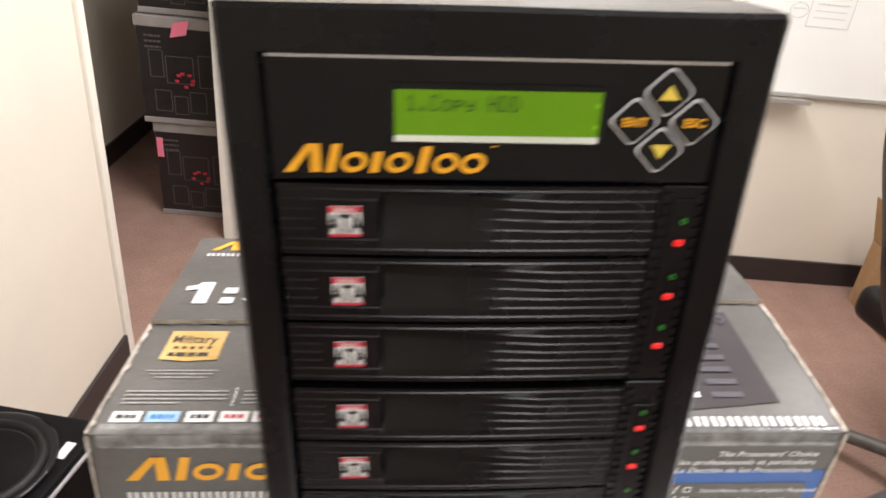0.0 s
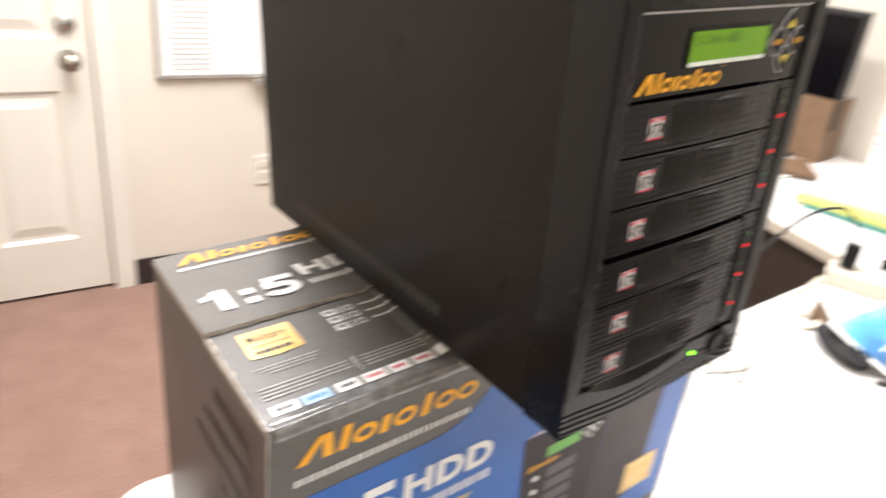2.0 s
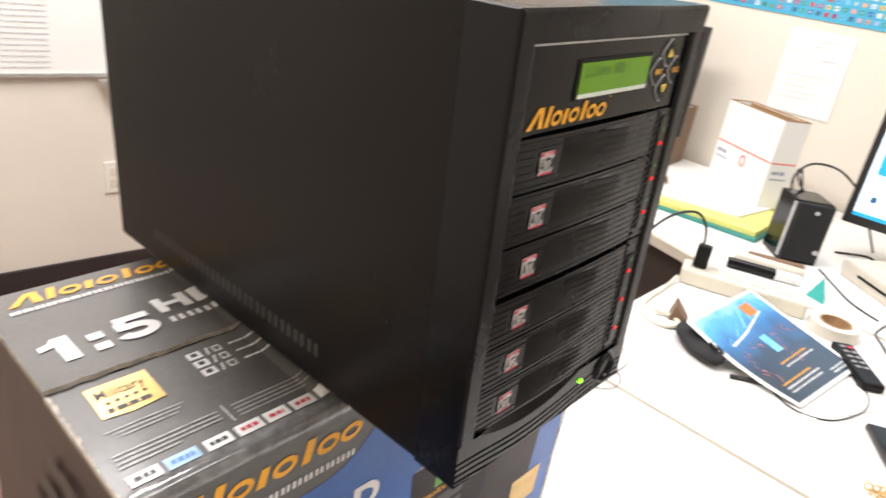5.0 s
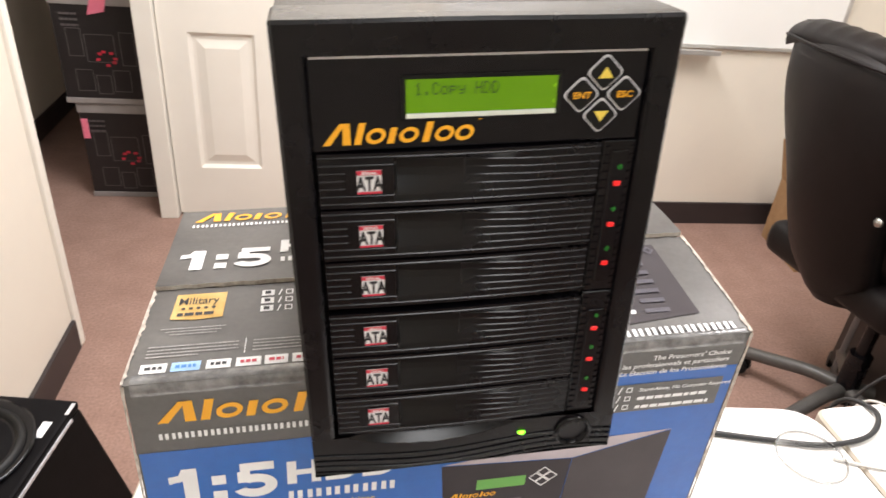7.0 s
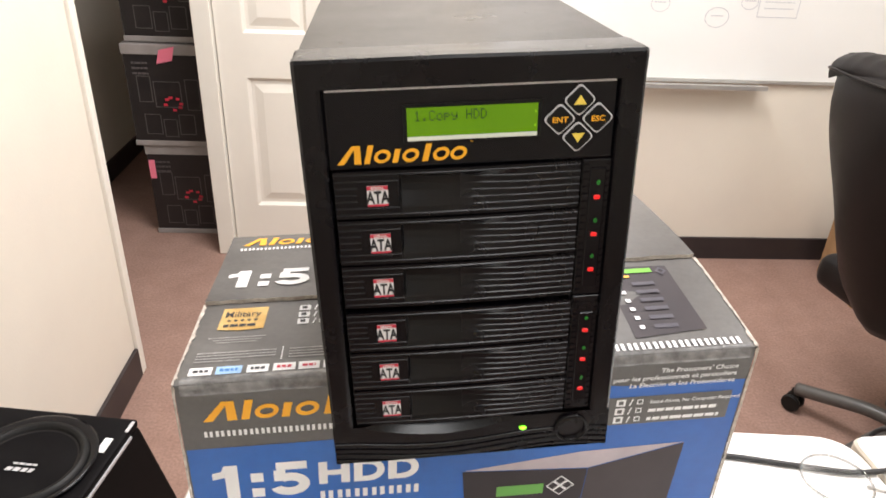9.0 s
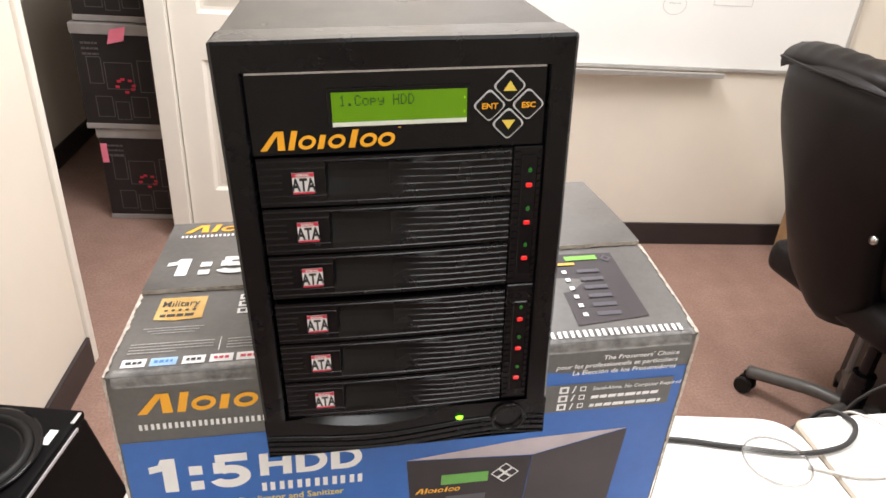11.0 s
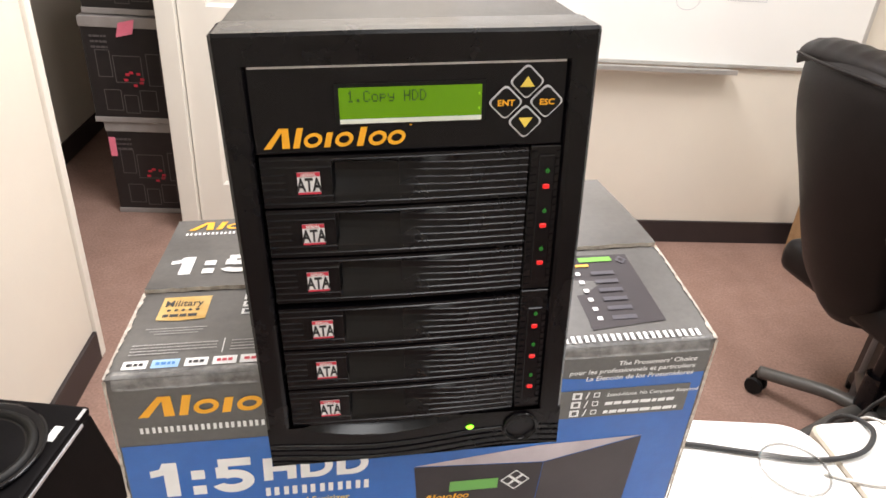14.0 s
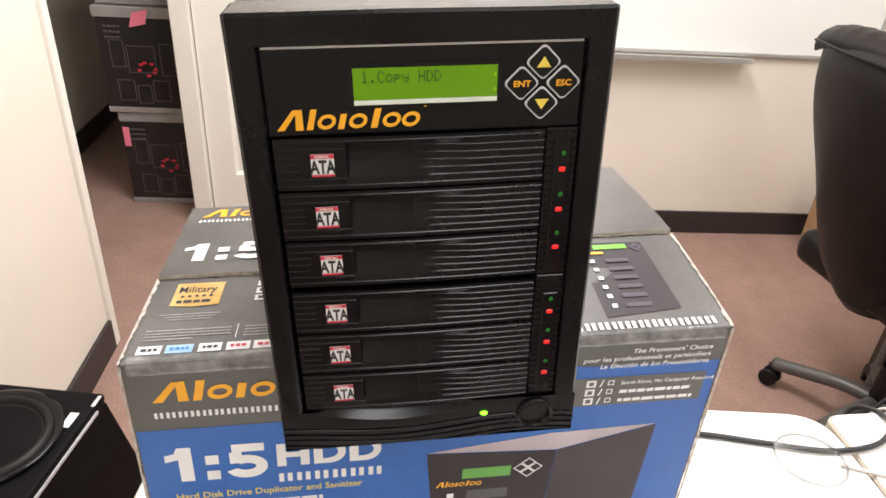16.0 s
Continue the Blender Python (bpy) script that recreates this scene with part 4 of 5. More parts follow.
for z in (0.2152, 0.2222):
    ring(bm, SHEET(0.0014), 0.0316, z, 0.0004, 0.0008, 0.0003, 3, 0, 0, 360, 8)
CELLS = {"1": (4, 12, 4, 4, 4, 4, 14), ".": (0, 0, 0, 0, 0, 12, 12), "C": (14, 17, 16, 16, 16, 17, 14), "o": (0, 0, 14, 17, 17, 17, 14), "p": (0, 0, 30, 17, 30, 16, 16), "y": (0, 0, 17, 17, 15, 1, 14), "H": (17, 17, 17, 31, 17, 17, 17), "D": (28, 18, 17, 17, 17, 18, 28), " ": (0,) * 7}
for k, ch in enumerate("1.Copy HDD"):
    for r, row in enumerate(CELLS[ch]):
        for c in range(5):
            if row >> (4 - c) & 1:
                u, v = -0.0292 + 0.00368 * k + 0.00061 * c, 0.2250 - 0.00076 * r
                rect(bm, SHEET(0.0015), u, u + 0.00054, v - 0.00068, v, 4)
part("display", bm, [LCD, DARK, LCDEDGE, LCDDOT, LCDINK], cp, "green backlit character display", normals=False)
bm = bmesh.new()
mark(bm, SHEET(0.0006), -0.0690, 0.1985, 0.0655, 0.0098, 0, 0.26)
rect(bm, SHEET(0.0006), -0.0012, 0.0002, 0.2078, 0.2083)
part("maker_mark", bm, ORANGE, cp, "orange maker's mark", normals=False)


def diamond(bm, e, cu, cv, r, mi, rd=0.0022):
    at = SHEET(e)
    pts = []
    for k in range(4):
        a = radians(90 * k)
        c = Vector((cu, cv)) + Vector((math.cos(a), math.sin(a))) * (r - rd * 1.414)
        for q in range(-3, 4):
            b = a + radians(15 * q)
            pts.append(at(c.x + rd * math.cos(b), c.y + rd * math.sin(b)))
    flat(bm, pts, mi)


for cu, cv, sign in ((0.0540, 0.2268, "up"), (0.0540, 0.2076, "down"), (0.0442, 0.2172, "ENT"), (0.0638, 0.2172, "ESC")):
    bm = bmesh.new()
    diamond(bm, 0.0006, cu, cv, 0.0087, 0)
    diamond(bm, 0.0012, cu, cv, 0.0077, 1)
    if sign in ("up", "down"):
        d = 0.0028 if sign == "up" else -0.0028
        flat(bm, [SHEET(0.0018)(cu - 0.0034, cv - d * 0.8), SHEET(0.0018)(cu + 0.0034, cv - d * 0.8), SHEET(0.0018)(cu, cv + d)], 2)
    else:
        words(bm, sign, SHEET(0.0018), cu, cv - 0.0013, 0.0040, 3, 0.03, 1.1, 0, "CENTER")
    part("key", bm, [KEYWHITE, DARK, YELLOW, ORANGE], cp, "diamond-shaped membrane key", normals=False)

# drive trays
TZ = (0.1815, 0.1540, 0.1265, 0.0965, 0.0690, 0.0415)


def tray_mesh():
    """A tray front with a scooped grip and raised ribs that catch the light, about its sticker's height."""
    bm = bmesh.new()
    x0, x1, zlo, zhi = -0.0718, 0.0570, -0.0131, 0.0131
    rows = [(zlo, 0.0, 0)]
    for k in range(7):
        c = zlo + 0.0016 + 0.00372 * k
        rows += [(c - 0.0001, 0.0, k), (c, 1.0, k), (c + 0.0004, 1.0, k), (c + 0.00088, 0.0, k)]
    rows.append((zhi, 0.0, 6))
    xs = [x0, -0.0660, -0.0606, -0.0604, -0.0391, -0.0386, -0.0372] + [-0.0372 + 0.0612 * i / 20 for i in range(1, 21)] + [0.024 + 0.033 * i / 6 for i in range(1, 7)]
    sm = lambda t: max(0.0, min(1.0, t)) ** 2 * (3 - 2 * max(0.0, min(1.0, t)))
    def at(i, j):
        x, (z, rib, k) = xs[i], rows[j]
        edge = k in (0, 6)
        y = -0.0022 - 0.0014 * math.cos(math.pi * (x + 0.0055) / 0.125)
        if x > -0.0388 and -0.0098 < z < 0.0098:
            deep = 0.0 if x < -0.0380 else max(0.0, min(1.0, (0.024 - x) / 0.061))
            y += 0.0060 * deep * sm((z + 0.0112) / 0.0165)
        full = 1.0 if edge or x < -0.0605 else (1.0 if k in (1, 5) else 0.0) if x < -0.0388 else sm((x + 0.012) / 0.028)
        return (x, y - 0.00042 * rib * full, z)
    nx, nz = len(xs) - 1, len(rows) - 1
    v = grid(bm, nx, nz, at)
    for f in bm.faces:
        c = f.calc_center_median()
        f.material_index = 1 if -0.0385 < c.x < -0.006 and abs(c.z) < 0.0098 else 0
    rim = [v[i][0] for i in range(nx + 1)] + [v[nx][j] for j in range(1, nz + 1)] + [v[i][nz] for i in range(nx - 1, -1, -1)] + [v[0][j] for j in range(nz - 1, 0, -1)]
    low = [bm.verts.new((q.co.x, 0.0115, q.co.z)) for q in rim]
    for k in range(len(rim)):
        bm.faces.new((rim[k], low[k], low[(k + 1) % len(rim)], rim[(k + 1) % len(rim)]))
    bm.faces.new(low)
    return bm


def sticker_mesh():
    bm = bmesh.new()
    y = -0.0027
    A = lambda e: (lambda u, v: (-0.0497 + 0.92 * u, y - e, 0.96 * v))
    box(bm, -0.0600, -0.0395, -0.0026, 0.004, -0.0080, 0.0074, 4, 0.0004, 1)
    rect(bm, A(0.0004), -0.0059, 0.0059, -0.0059, 0.0059, 0)
    rect(bm, A(0.0008), -0.0059, 0.0059, 0.0036, 0.0059, 1)
    rect(bm, A(0.0008), -0.0059, 0.0059, -0.0059, -0.0048, 1)
    words(bm, "SERIAL", A(0.0012), 0, 0.00405, 0.0021, 0, 0.02, 1.25, 0, "CENTER")
    words(bm, "ATA", A(0.0010), 0, -0.0040, 0.0098, 2, 0.034, 0.66, 0, "CENTER")
    return bm


first = None
for k, z in enumerate(TZ):
    if first is None:
        first = part("drive_tray", tray_mesh(), [ABS, MATT], dup, "ribbed black drive tray front")
        first.location = (0, 0, z)
        st = part("sticker", sticker_mesh(), [PRINTW, RED, INK, BLUEP, ABS], first, "small white and red square sticker", normals=False)
        st.location = (0, 0, -0.0003)
    else:
        o = first.copy()
        scene.collection.objects.link(o)
        o.parent, o.location = dup, (0, 0, z)
        s = st.copy()
        scene.collection.objects.link(s)
        s.parent = o

# indicator columns
for z0, z1, s0, s1, leds in ((0.1130, 0.1950, 0.1190, 0.1905, (0.1740, 0.1520, 0.1300)), (0.0290, 0.1120, 0.0365, 0.1010, (0.0890, 0.0680, 0.0460))):
    bm = boxed(0.0580, 0.0733, -0.0024, 0.011, z0, z1, 0, 0.0005, 1)
    n = int((z1 - z0) / 0.0042)
    for i in range(n):
        z = z0 + 0.003 + i * 0.0042
        for a, b in ((0.0586, 0.0615), (0.0713, 0.0730)):
            box(bm, a, b, -0.0031, -0.0020, z, z + 0.0009)
    col = part("indicator_column", bm, ABS, dup, "ribbed black strip with status lights")
    part("dark_window", boxed(0.0622, 0.0706, -0.0034, -0.0020, s0, s1, 0, 0.0005, 1), GLOSS, col, "narrow dark window")
    for z in leds:
        part("red_light", boxed(0.0649, 0.0682, -0.0042, -0.0030, z - 0.0012, z + 0.0012, 0, 0.0004, 1), LEDR, col, "lit red status light")
        bm = bmesh.new()
        ring(bm, lambda u, v: (u, -0.0039, v), 0.0667, z + 0.0084, 0.0010, 0.0012, 0.0005, 0, 0, 110, 430, 12)
        rect(bm, lambda u, v: (u, -0.0040, v), 0.0665, 0.0669, z + 0.0086, z + 0.0100)
        part("green_light", bm, LEDO, col, "dim green status sign", normals=False)

# ---- office chair ----


def office_chair():
    ob = thing("office_chair", pose(1.376, 1.179, 0, 0, 0, -80), "black leather executive chair with its back turned", "chair")
    tuck = lambda v: 0.185 * (1 - v) ** 2.2
    ease = lambda t: max(0.0, min(1.0, t)) ** 2 * (3 - 2 * max(0.0, min(1.0, t)))
    half = lambda v: 0.065 + 0.085 * ease(v / 0.2) - 0.012 * math.sin(math.pi * min(1.0, v / 0.46)) ** 2 + 0.082 * ease((v - 0.40) / 0.50)
    soft = lambda u, v: max(0.0, 1 - abs(u) ** 3.5) ** 0.5 * max(0.0, 1 - abs(2 * v - 1) ** 8) ** 0.5
    bm = bmesh.new()
    soft_panel(bm, half, lambda u, v: -0.340 + 0.05 * u * u + tuck(v) - 0.018 * soft(u, v), lambda u, v: -0.300 + 0.05 * u * u + tuck(v), 0.36, 1.04)
    part("backrest", bm, LEATHER, ob, "smooth dark leather rear panel", smooth=True)
    bm = bmesh.new()
    puff = lambda u, v: 0.03 + 0.085 * soft(u, v) + 0.010 * math.sin(9 * u) * (1 - abs(2 * v - 1)) + 0.009 * math.sin(22 * v)
    soft_panel(bm, lambda v: half(v) + 0.022 + 0.006 * math.sin(17 * v), lambda u, v: -0.299 + 0.04 * u * u + tuck(v), lambda u, v: -0.295 + 0.035 * u * u + tuck(v) + puff(u, v), 0.42, 1.05)
    part("back_cushion", bm, LEATHER, ob, "puffy creased leather cushion", smooth=True)
    bm = bmesh.new()
    rows = 12
    grid(bm, 30, rows, lambda i, j: (lambda u, a: ((0.250 + 0.012 * math.sin(max(0.0, a))) * u, -0.280 + 0.04 * u * u - 0.062 * math.cos(a), 1.030 + 0.040 * math.sin(a) - 0.028 * abs(u) ** 4 + 0.0025 * math.sin(31 * u) * math.sin(a)))(-1 + 2 * i / 30, -0.4 + 3.9 * j / rows), 0)
    part("head_roll", bm, LEATHER, ob, "rolled leather top edge", smooth=True)
    bm = bmesh.new()
    tube(bm, [(-0.235, -0.317, 1.018), (-0.1, -0.351, 1.022), (0.0, -0.356, 1.023), (0.1, -0.351, 1.022), (0.235, -0.317, 1.018)], 0.004, 8)
    part("piping", bm, LEATHER, ob, "stitched seam below the top edge", smooth=True)
    part("seat", boxed(-0.235, 0.235, -0.17, 0.25, 0.385, 0.49, bevel=0.045, seg=4), LEATHER, ob, "thick leather seat", smooth=True)
    ARM = surface("worn_silver_arm", (0.45, 0.42, 0.36), (0.30, 0.27, 0.23), 18, 0.35, metal=0.3)
    for s in (1,):
        bm = bmesh.new()
        tube(bm, [(s * 0.22, 0.16, 0.40), (s * 0.285, 0.17, 0.44), (s * 0.30, 0.16, 0.55), (s * 0.30, 0.06, 0.615), (s * 0.30, -0.08, 0.605), (s * 0.29, -0.15, 0.53), (s * 0.27, -0.12, 0.44), (s * 0.21, -0.08, 0.40)], 0.017, 10)
        arm = part("armrest", bm, ARM, ob, "curved worn silver armrest", smooth=True)
        part("pad", boxed(s * 0.30 - 0.030, s * 0.30 + 0.030, -0.11, 0.12, 0.622, 0.652, bevel=0.013, seg=3), LEATHER, arm, "padded leather arm pad", smooth=True)
    for x, z in ((0.17, 0.70),):
        bm = bmesh.new()
        v = (z - 0.36) / 0.68
        lathe(bm, [(0, 0), (0.012, 0), (0.010, 0.006), (0, 0.008)], Matrix.Translation((x, -0.353 + 0.05 * (x / 0.2) ** 2 + tuck(v), z)) @ Matrix.Rotation(radians(90), 4, "X"), 16)
        part("bolt", bm, CHROME, ob, "bright metal bolt cap", smooth=True)
    base = Vector((0.13, -0.065, 0))
    bm = bmesh.new()
    lathe(bm, [(0, 0.09), (0.030, 0.09), (0.030, 0.25), (0.018, 0.252), (0.018, 0.388), (0, 0.388)], Matrix.Translation(base), 20)
    part("column", bm, ABS, ob)
    LEG = surface("grey_plastic_leg", (0.055, 0.052, 0.048), (0.075, 0.07, 0.065), 30, 0.4)
    for k in range(5):
        a = radians(72 * k + 206.5)
        d = Vector((math.cos(a), math.sin(a), 0))
        up = lambda t, z: base + d * t + Vector((0, 0, z))
        bm = bmesh.new()
        tube(bm, [up(0, 0.130), up(0.09, 0.126), up(0.19, 0.10), up(0.284, 0.074)], 0.020, 10)
        leg = part("leg", bm, LEG, ob, "grey-black star base leg", smooth=True)
        bm = bmesh.new()
        q = base + d * 0.284
        for o in (-0.016, 0.016):
            lathe(bm, [(0, -0.008), (0.025, -0.008), (0.028, 0), (0.025, 0.008), (0, 0.008)], Matrix.Translation(q + d.cross(Vector((0, 0, 1))) * o + Vector((0, 0, 0.028))) @ Matrix.Rotation(a, 4, "Z") @ Matrix.Rotation(radians(90), 4, "X"), 18)
        box(bm, q.x - 0.010, q.x + 0.010, q.y - 0.010, q.y + 0.010, 0.030, 0.075, 0, 0.003)
        part("caster", bm, DARK, leg, "black twin-wheel caster", smooth=False)


office_chair()

# ---- black loudspeaker on the floor ----
sub = thing("subwoofer", pose(-0.496, 0.628, 0, 0, 0, -8), "large black loudspeaker cabinet with an upward round driver", "loudspeaker")
bm = boxed(-0.42, 0, -0.42, 0, 0.012, 0.515)
for v in bm.verts:
    if v.co.x > -0.1 and v.co.z < 0.1:
        v.co.x += 0.14
bmesh.ops.bevel(bm, geom=list(bm.edges), offset=0.006, segments=2, profile=0.6, affect="EDGES")
part("cabinet", bm, surface("black_vinyl", (0.004, 0.0035, 0.0035), (0.006, 0.005, 0.005), 30, 0.5, 0.3, 300, spec=0.07), sub, "matt black cabinet")
part("baffle", boxed(-0.42, -0.0, -0.42, 0, 0.5155, 0.531, bevel=0.005), surface("satin_black_baffle", (0.006, 0.0055, 0.006), (0.009, 0.0085, 0.009), 20, 0.45, spec=0.03), sub, "satin black baffle")
part("edge_strip", boxed(-0.003, 0.0025, -0.41, -0.03, 0.514, 0.519), SILVER, sub, "thin silver edge strip")
part("label_plate", boxed(-0.030, -0.016, -0.085, -0.052, 0.5312, 0.5322), PRINTW, sub, "small white label")
part("label_plate", boxed(-0.006, 0.0, -0.034, -0.008, 0.5312, 0.5322), SILVER, sub, "small grey label")
M = Matrix.Translation((-0.125, -0.125, 0.5315))
bm = bmesh.new()
lathe(bm, [(0.108, 0.0), (0.110, 0.006), (0.104, 0.0075), (0.094, 0.003)], M, 56)
drv = part("driver_ring", bm, GLOSS, sub, "glossy black driver ring", smooth=True)
bm = bmesh.new()
lathe(bm, [(0.095, 0.003), (0.090, 0.010), (0.083, 0.0085), (0.079, 0.000)], M, 56)
part("rubber_surround", bm, DARK, drv, "rolled rubber surround", smooth=True)
bm = bmesh.new()
lathe(bm, [(0.0795, 0.0005), (0.03, -0.014), (0.026, -0.0135), (0.018, -0.006), (0.0, -0.003)], M, 56)
part("cone", bm, CONE, drv, "dark cone with dust cap", smooth=True)
bm = bmesh.new()
dashes(bm, lambda u, v: (-0.125 + u, -0.125 + v, 0.5322), -0.02, 0.02, -0.002, 0.004, 0, 5)
dashes(bm, lambda u, v: (-0.125 + u, -0.125 + v, 0.5322), -0.026, 0.022, -0.016, 0.008, 0, 6, 0.3, long=0.6)
part("printed_mark", bm, SILVER, drv, "silver printed mark on the cone", normals=False)
for x in (-0.38, -0.04):
    for y in (-0.38, -0.04):
        part("rubber_foot", boxed(x - 0.018, x + 0.018, y - 0.018, y + 0.018, 0, 0.012, bevel=0.003), DARK, sub)

# ---- things on the tables ----
Z = TOP


def on_table(name, x, y, turn, label, category, z=Z, group=""):
    return thing(name, pose(x, y, z, 0, 0, turn), label, category, group)


cup = on_table("plastic_cup", 0.424, 0.174, 0, "clear plastic cup lying empty on the white table", "cup")
bm = bmesh.new()
lathe(bm, [(0, 0.001), (0.024, 0.001), (0.026, 0.004), (0.0345, 0.088)], None, 40)
c_ = part("wall", bm, GLASS, cup, smooth=True)
c_.visible_shadow = False
bm = bmesh.new()
lathe(bm, [(0.0345, 0.088), (0.0362, 0.0885), (0.0366, 0.0902), (0.0358, 0.0916), (0.0346, 0.0910), (0.0342, 0.0892)], None, 40)
part("rim", bm, RIMC, cup, "rolled clear rim", smooth=True).visible_shadow = False
for z in (0.022, 0.038, 0.054):
    bm = bmesh.new()
    q = 0.026 + 0.0085 * (z - 0.004) / 0.084
    lathe(bm, [(q, z - 0.001), (q + 0.0008, z), (q, z + 0.001)], None, 40)
    part("rib", bm, GLASS, cup, "moulded rib", smooth=True).visible_shadow = False
tagged(cup, "clear plastic cup standing on the white table")


def cord(name, pts, r, mat, label):
    bm = bmesh.new()
    tube(bm, pts, r, 8)
    return tagged(finish(bm, name, mat, None, "", True), label, "cable")


CORD = surface("black_rubber_cord", (0.012, 0.012, 0.013), (0.02, 0.02, 0.021), 40, 0.45)
cord("power_cable", [(0.22, 0.300, Z + 0.004), (0.36, 0.297, Z + 0.004), (0.45, 0.280, Z + 0.004), (0.53, 0.265, Z + 0.005), (0.60, 0.277, Z + 0.006), (0.635, 0.315, Z + 0.008), (0.625, 0.365, Z - 0.02), (0.61, 0.375, Z - 0.12), (0.61, 0.38, Z - 0.40), (0.64, 0.41, 0.006)], 0.0035, CORD, "black power cable lying over two white tables")
GREYCORD = surface("grey_cord", (0.60, 0.58, 0.55), None, 1, 0.5)
cord("grey_cable", [(0.53, 0.245, Z + 0.003), (0.59, 0.225, Z + 0.003), (0.65, 0.235, Z + 0.003), (0.68, 0.285, Z + 0.003), (0.665, 0.33, Z + 0.004), (0.655, 0.37, Z - 0.05), (0.655, 0.39, Z - 0.3), (0.68, 0.42, 0.006)], 0.002, GREYCORD, "thin grey cable looped on the table")

# brochure resting on a black pouch
pouch = on_table("pouch", 0.800, 0.183, -38, "soft black fabric pouch half under a brochure", "pouch")
bm = bmesh.new()
n1, n2 = 20, 10
grid(bm, n1, n2, lambda i, j: (lambda a, b: (0.036 * math.cos(a) * math.sin(b) * (1 + 0.06 * math.sin(3 * a)), 0.068 * math.sin(a) * math.sin(b), 0.015 - 0.015 * math.cos(b) + 0.002 * math.sin(5 * a) * math.sin(b)))(2 * math.pi * i / n1, math.pi * j / n2), 0, closed=True)
part("body", bm, surface("black_fabric", (0.008, 0.008, 0.010), (0.014, 0.014, 0.016), 40, 0.8, 0.6, 400), pouch, smooth=True)
part("zip", boxed(-0.003, 0.003, -0.05, 0.05, 0.0290, 0.0312, bevel=0.001), DARK, pouch)

bro = thing("brochure", pose(0, 0, 0), "glossy blue brochure with underwater print lying on a table", "brochure")
C = [Vector((0.780, 0.211, Z + 0.047)), Vector((1.090, 0.223, Z + 0.030)), Vector((1.011, -0.019, Z + 0.006)), Vector((0.773, -0.003, Z + 0.006))]


def sheet(e):
    """A point of the slightly bent sheet: u along its length from the raised end, v across."""
    def at(u, v):
        a, b = C[0].lerp(C[3], u), C[1].lerp(C[2], u)
        p = a.lerp(b, v)
        return p + Vector((0, 0, e - 0.010 * math.sin(math.pi * u) * (1 - v)))
    return at


def sheet_area(bm, e, u0, u1, v0, v1, mi, nu=10, nv=6):
    f = sheet(e)
    at = lambda i, j: (u0 + (u1 - u0) * i / nu, v0 + (v1 - v0) * j / nv)
    made = grid(bm, nu, nv, lambda i, j: f(*at(i, j)), mi)
    where = {made[i][j]: at(i, j) for i in range(nu + 1) for j in range(nv + 1)}
    uv = bm.loops.layers.uv.verify()
    for face in {q for row in made for p in row for q in p.link_faces}:
        for loop in face.loops:
            loop[uv].uv = where[loop.vert]


bm = bmesh.new()
sheet_area(bm, 0.0, 0, 1, 0, 1, 0)
sheet_area(bm, -0.0012, 0, 1, 0, 1, 0)
part("paper", bm, PAPER, bro, "white paper margin", smooth=True)
bm = bmesh.new()
sheet_area(bm, 0.0006, 0.03, 0.97, 0.04, 0.96, 0)
f_ = sheet(0.0011)
for k in range(6):
    w = 0.006 + 0.004 * (k % 3)
    flat(bm, [f_(0.05, 0.52 + 0.05 * k), f_(0.05, 0.525 + w + 0.05 * k), f_(0.34 - 0.03 * k, 0.14 + 0.15 * k + 2 * w), f_(0.34 - 0.03 * k, 0.14 + 0.15 * k)], 2)
f_ = sheet(0.0015)
flat(bm, [f_(0.10, 0.62), f_(0.10, 0.76), f_(0.22, 0.76), f_(0.22, 0.62)], 3)
flat(bm, [f_(0.13, 0.65), f_(0.13, 0.73), f_(0.19, 0.73), f_(0.19, 0.65)], 4)
rnd = random.Random(9)
for k in range(110):
    a = math.pi * (0.15 + 1.15 * rnd.random())
    q = rnd.uniform(0.8, 1.1)
    u, v = 0.60 - 0.20 * q * math.sin(a), (0.28 if k % 2 else 0.72) + 0.17 * q * math.cos(a)
    d = rnd.uniform(0.007, 0.016)
    flat(bm, [f_(u, v), f_(u + d, v + 0.3 * d), f_(u + d, v + 1.4 * d), f_(u, v + d)], 5 if k % 3 else 7)
flat(bm, [f_(0.40, 0.46), f_(0.40, 0.55), f_(0.58, 0.55), f_(0.58, 0.46)], 2)
for k in range(10):
    u, v = 0.345 - 0.012 * k + 0.010 * math.sin(0.5 * k), 0.16 + 0.062 * k
    flat(bm, [f_(u, v), f_(u + 0.020 - 0.001 * k, v), f_(u + 0.008, v + 0.064), f_(u - 0.012, v + 0.064)], 4)
for k, (v0, v1, m_) in enumerate(((0.35, 0.75, 6), (0.38, 0.80, 4), (0.12, 0.55, 6), (0.12, 0.62, 4), (0.12, 0.60, 4), (0.70, 0.93, 4), (0.70, 0.93, 4))):
    dashes(bm, lambda a, b, f_=f_: f_(b, a), v0, v1, (0.66, 0.70, 0.80, 0.84, 0.88, 0.90, 0.93)[k], 0.011, m_, 200 + k)
part("cover_print", bm, [SEAPRINT, NAVY, SKYP, surface("orange_red_print", (0.80, 0.20, 0.05), None, 1, 0.4), PRINTW, surface("coral_print", (0.30, 0.10, 0.12), None, 1, 0.4), ORANGE, surface("rose_print", (0.45, 0.2, 0.22), None, 1, 0.4)], bro, "blue underwater print", normals=False)
under = finish(bmesh.new(), "loose_paper", PAPER)
bm = boxed(-0.09, 0.09, -0.06, 0.06, 0, 0.0012)
bm.to_mesh(under.data)
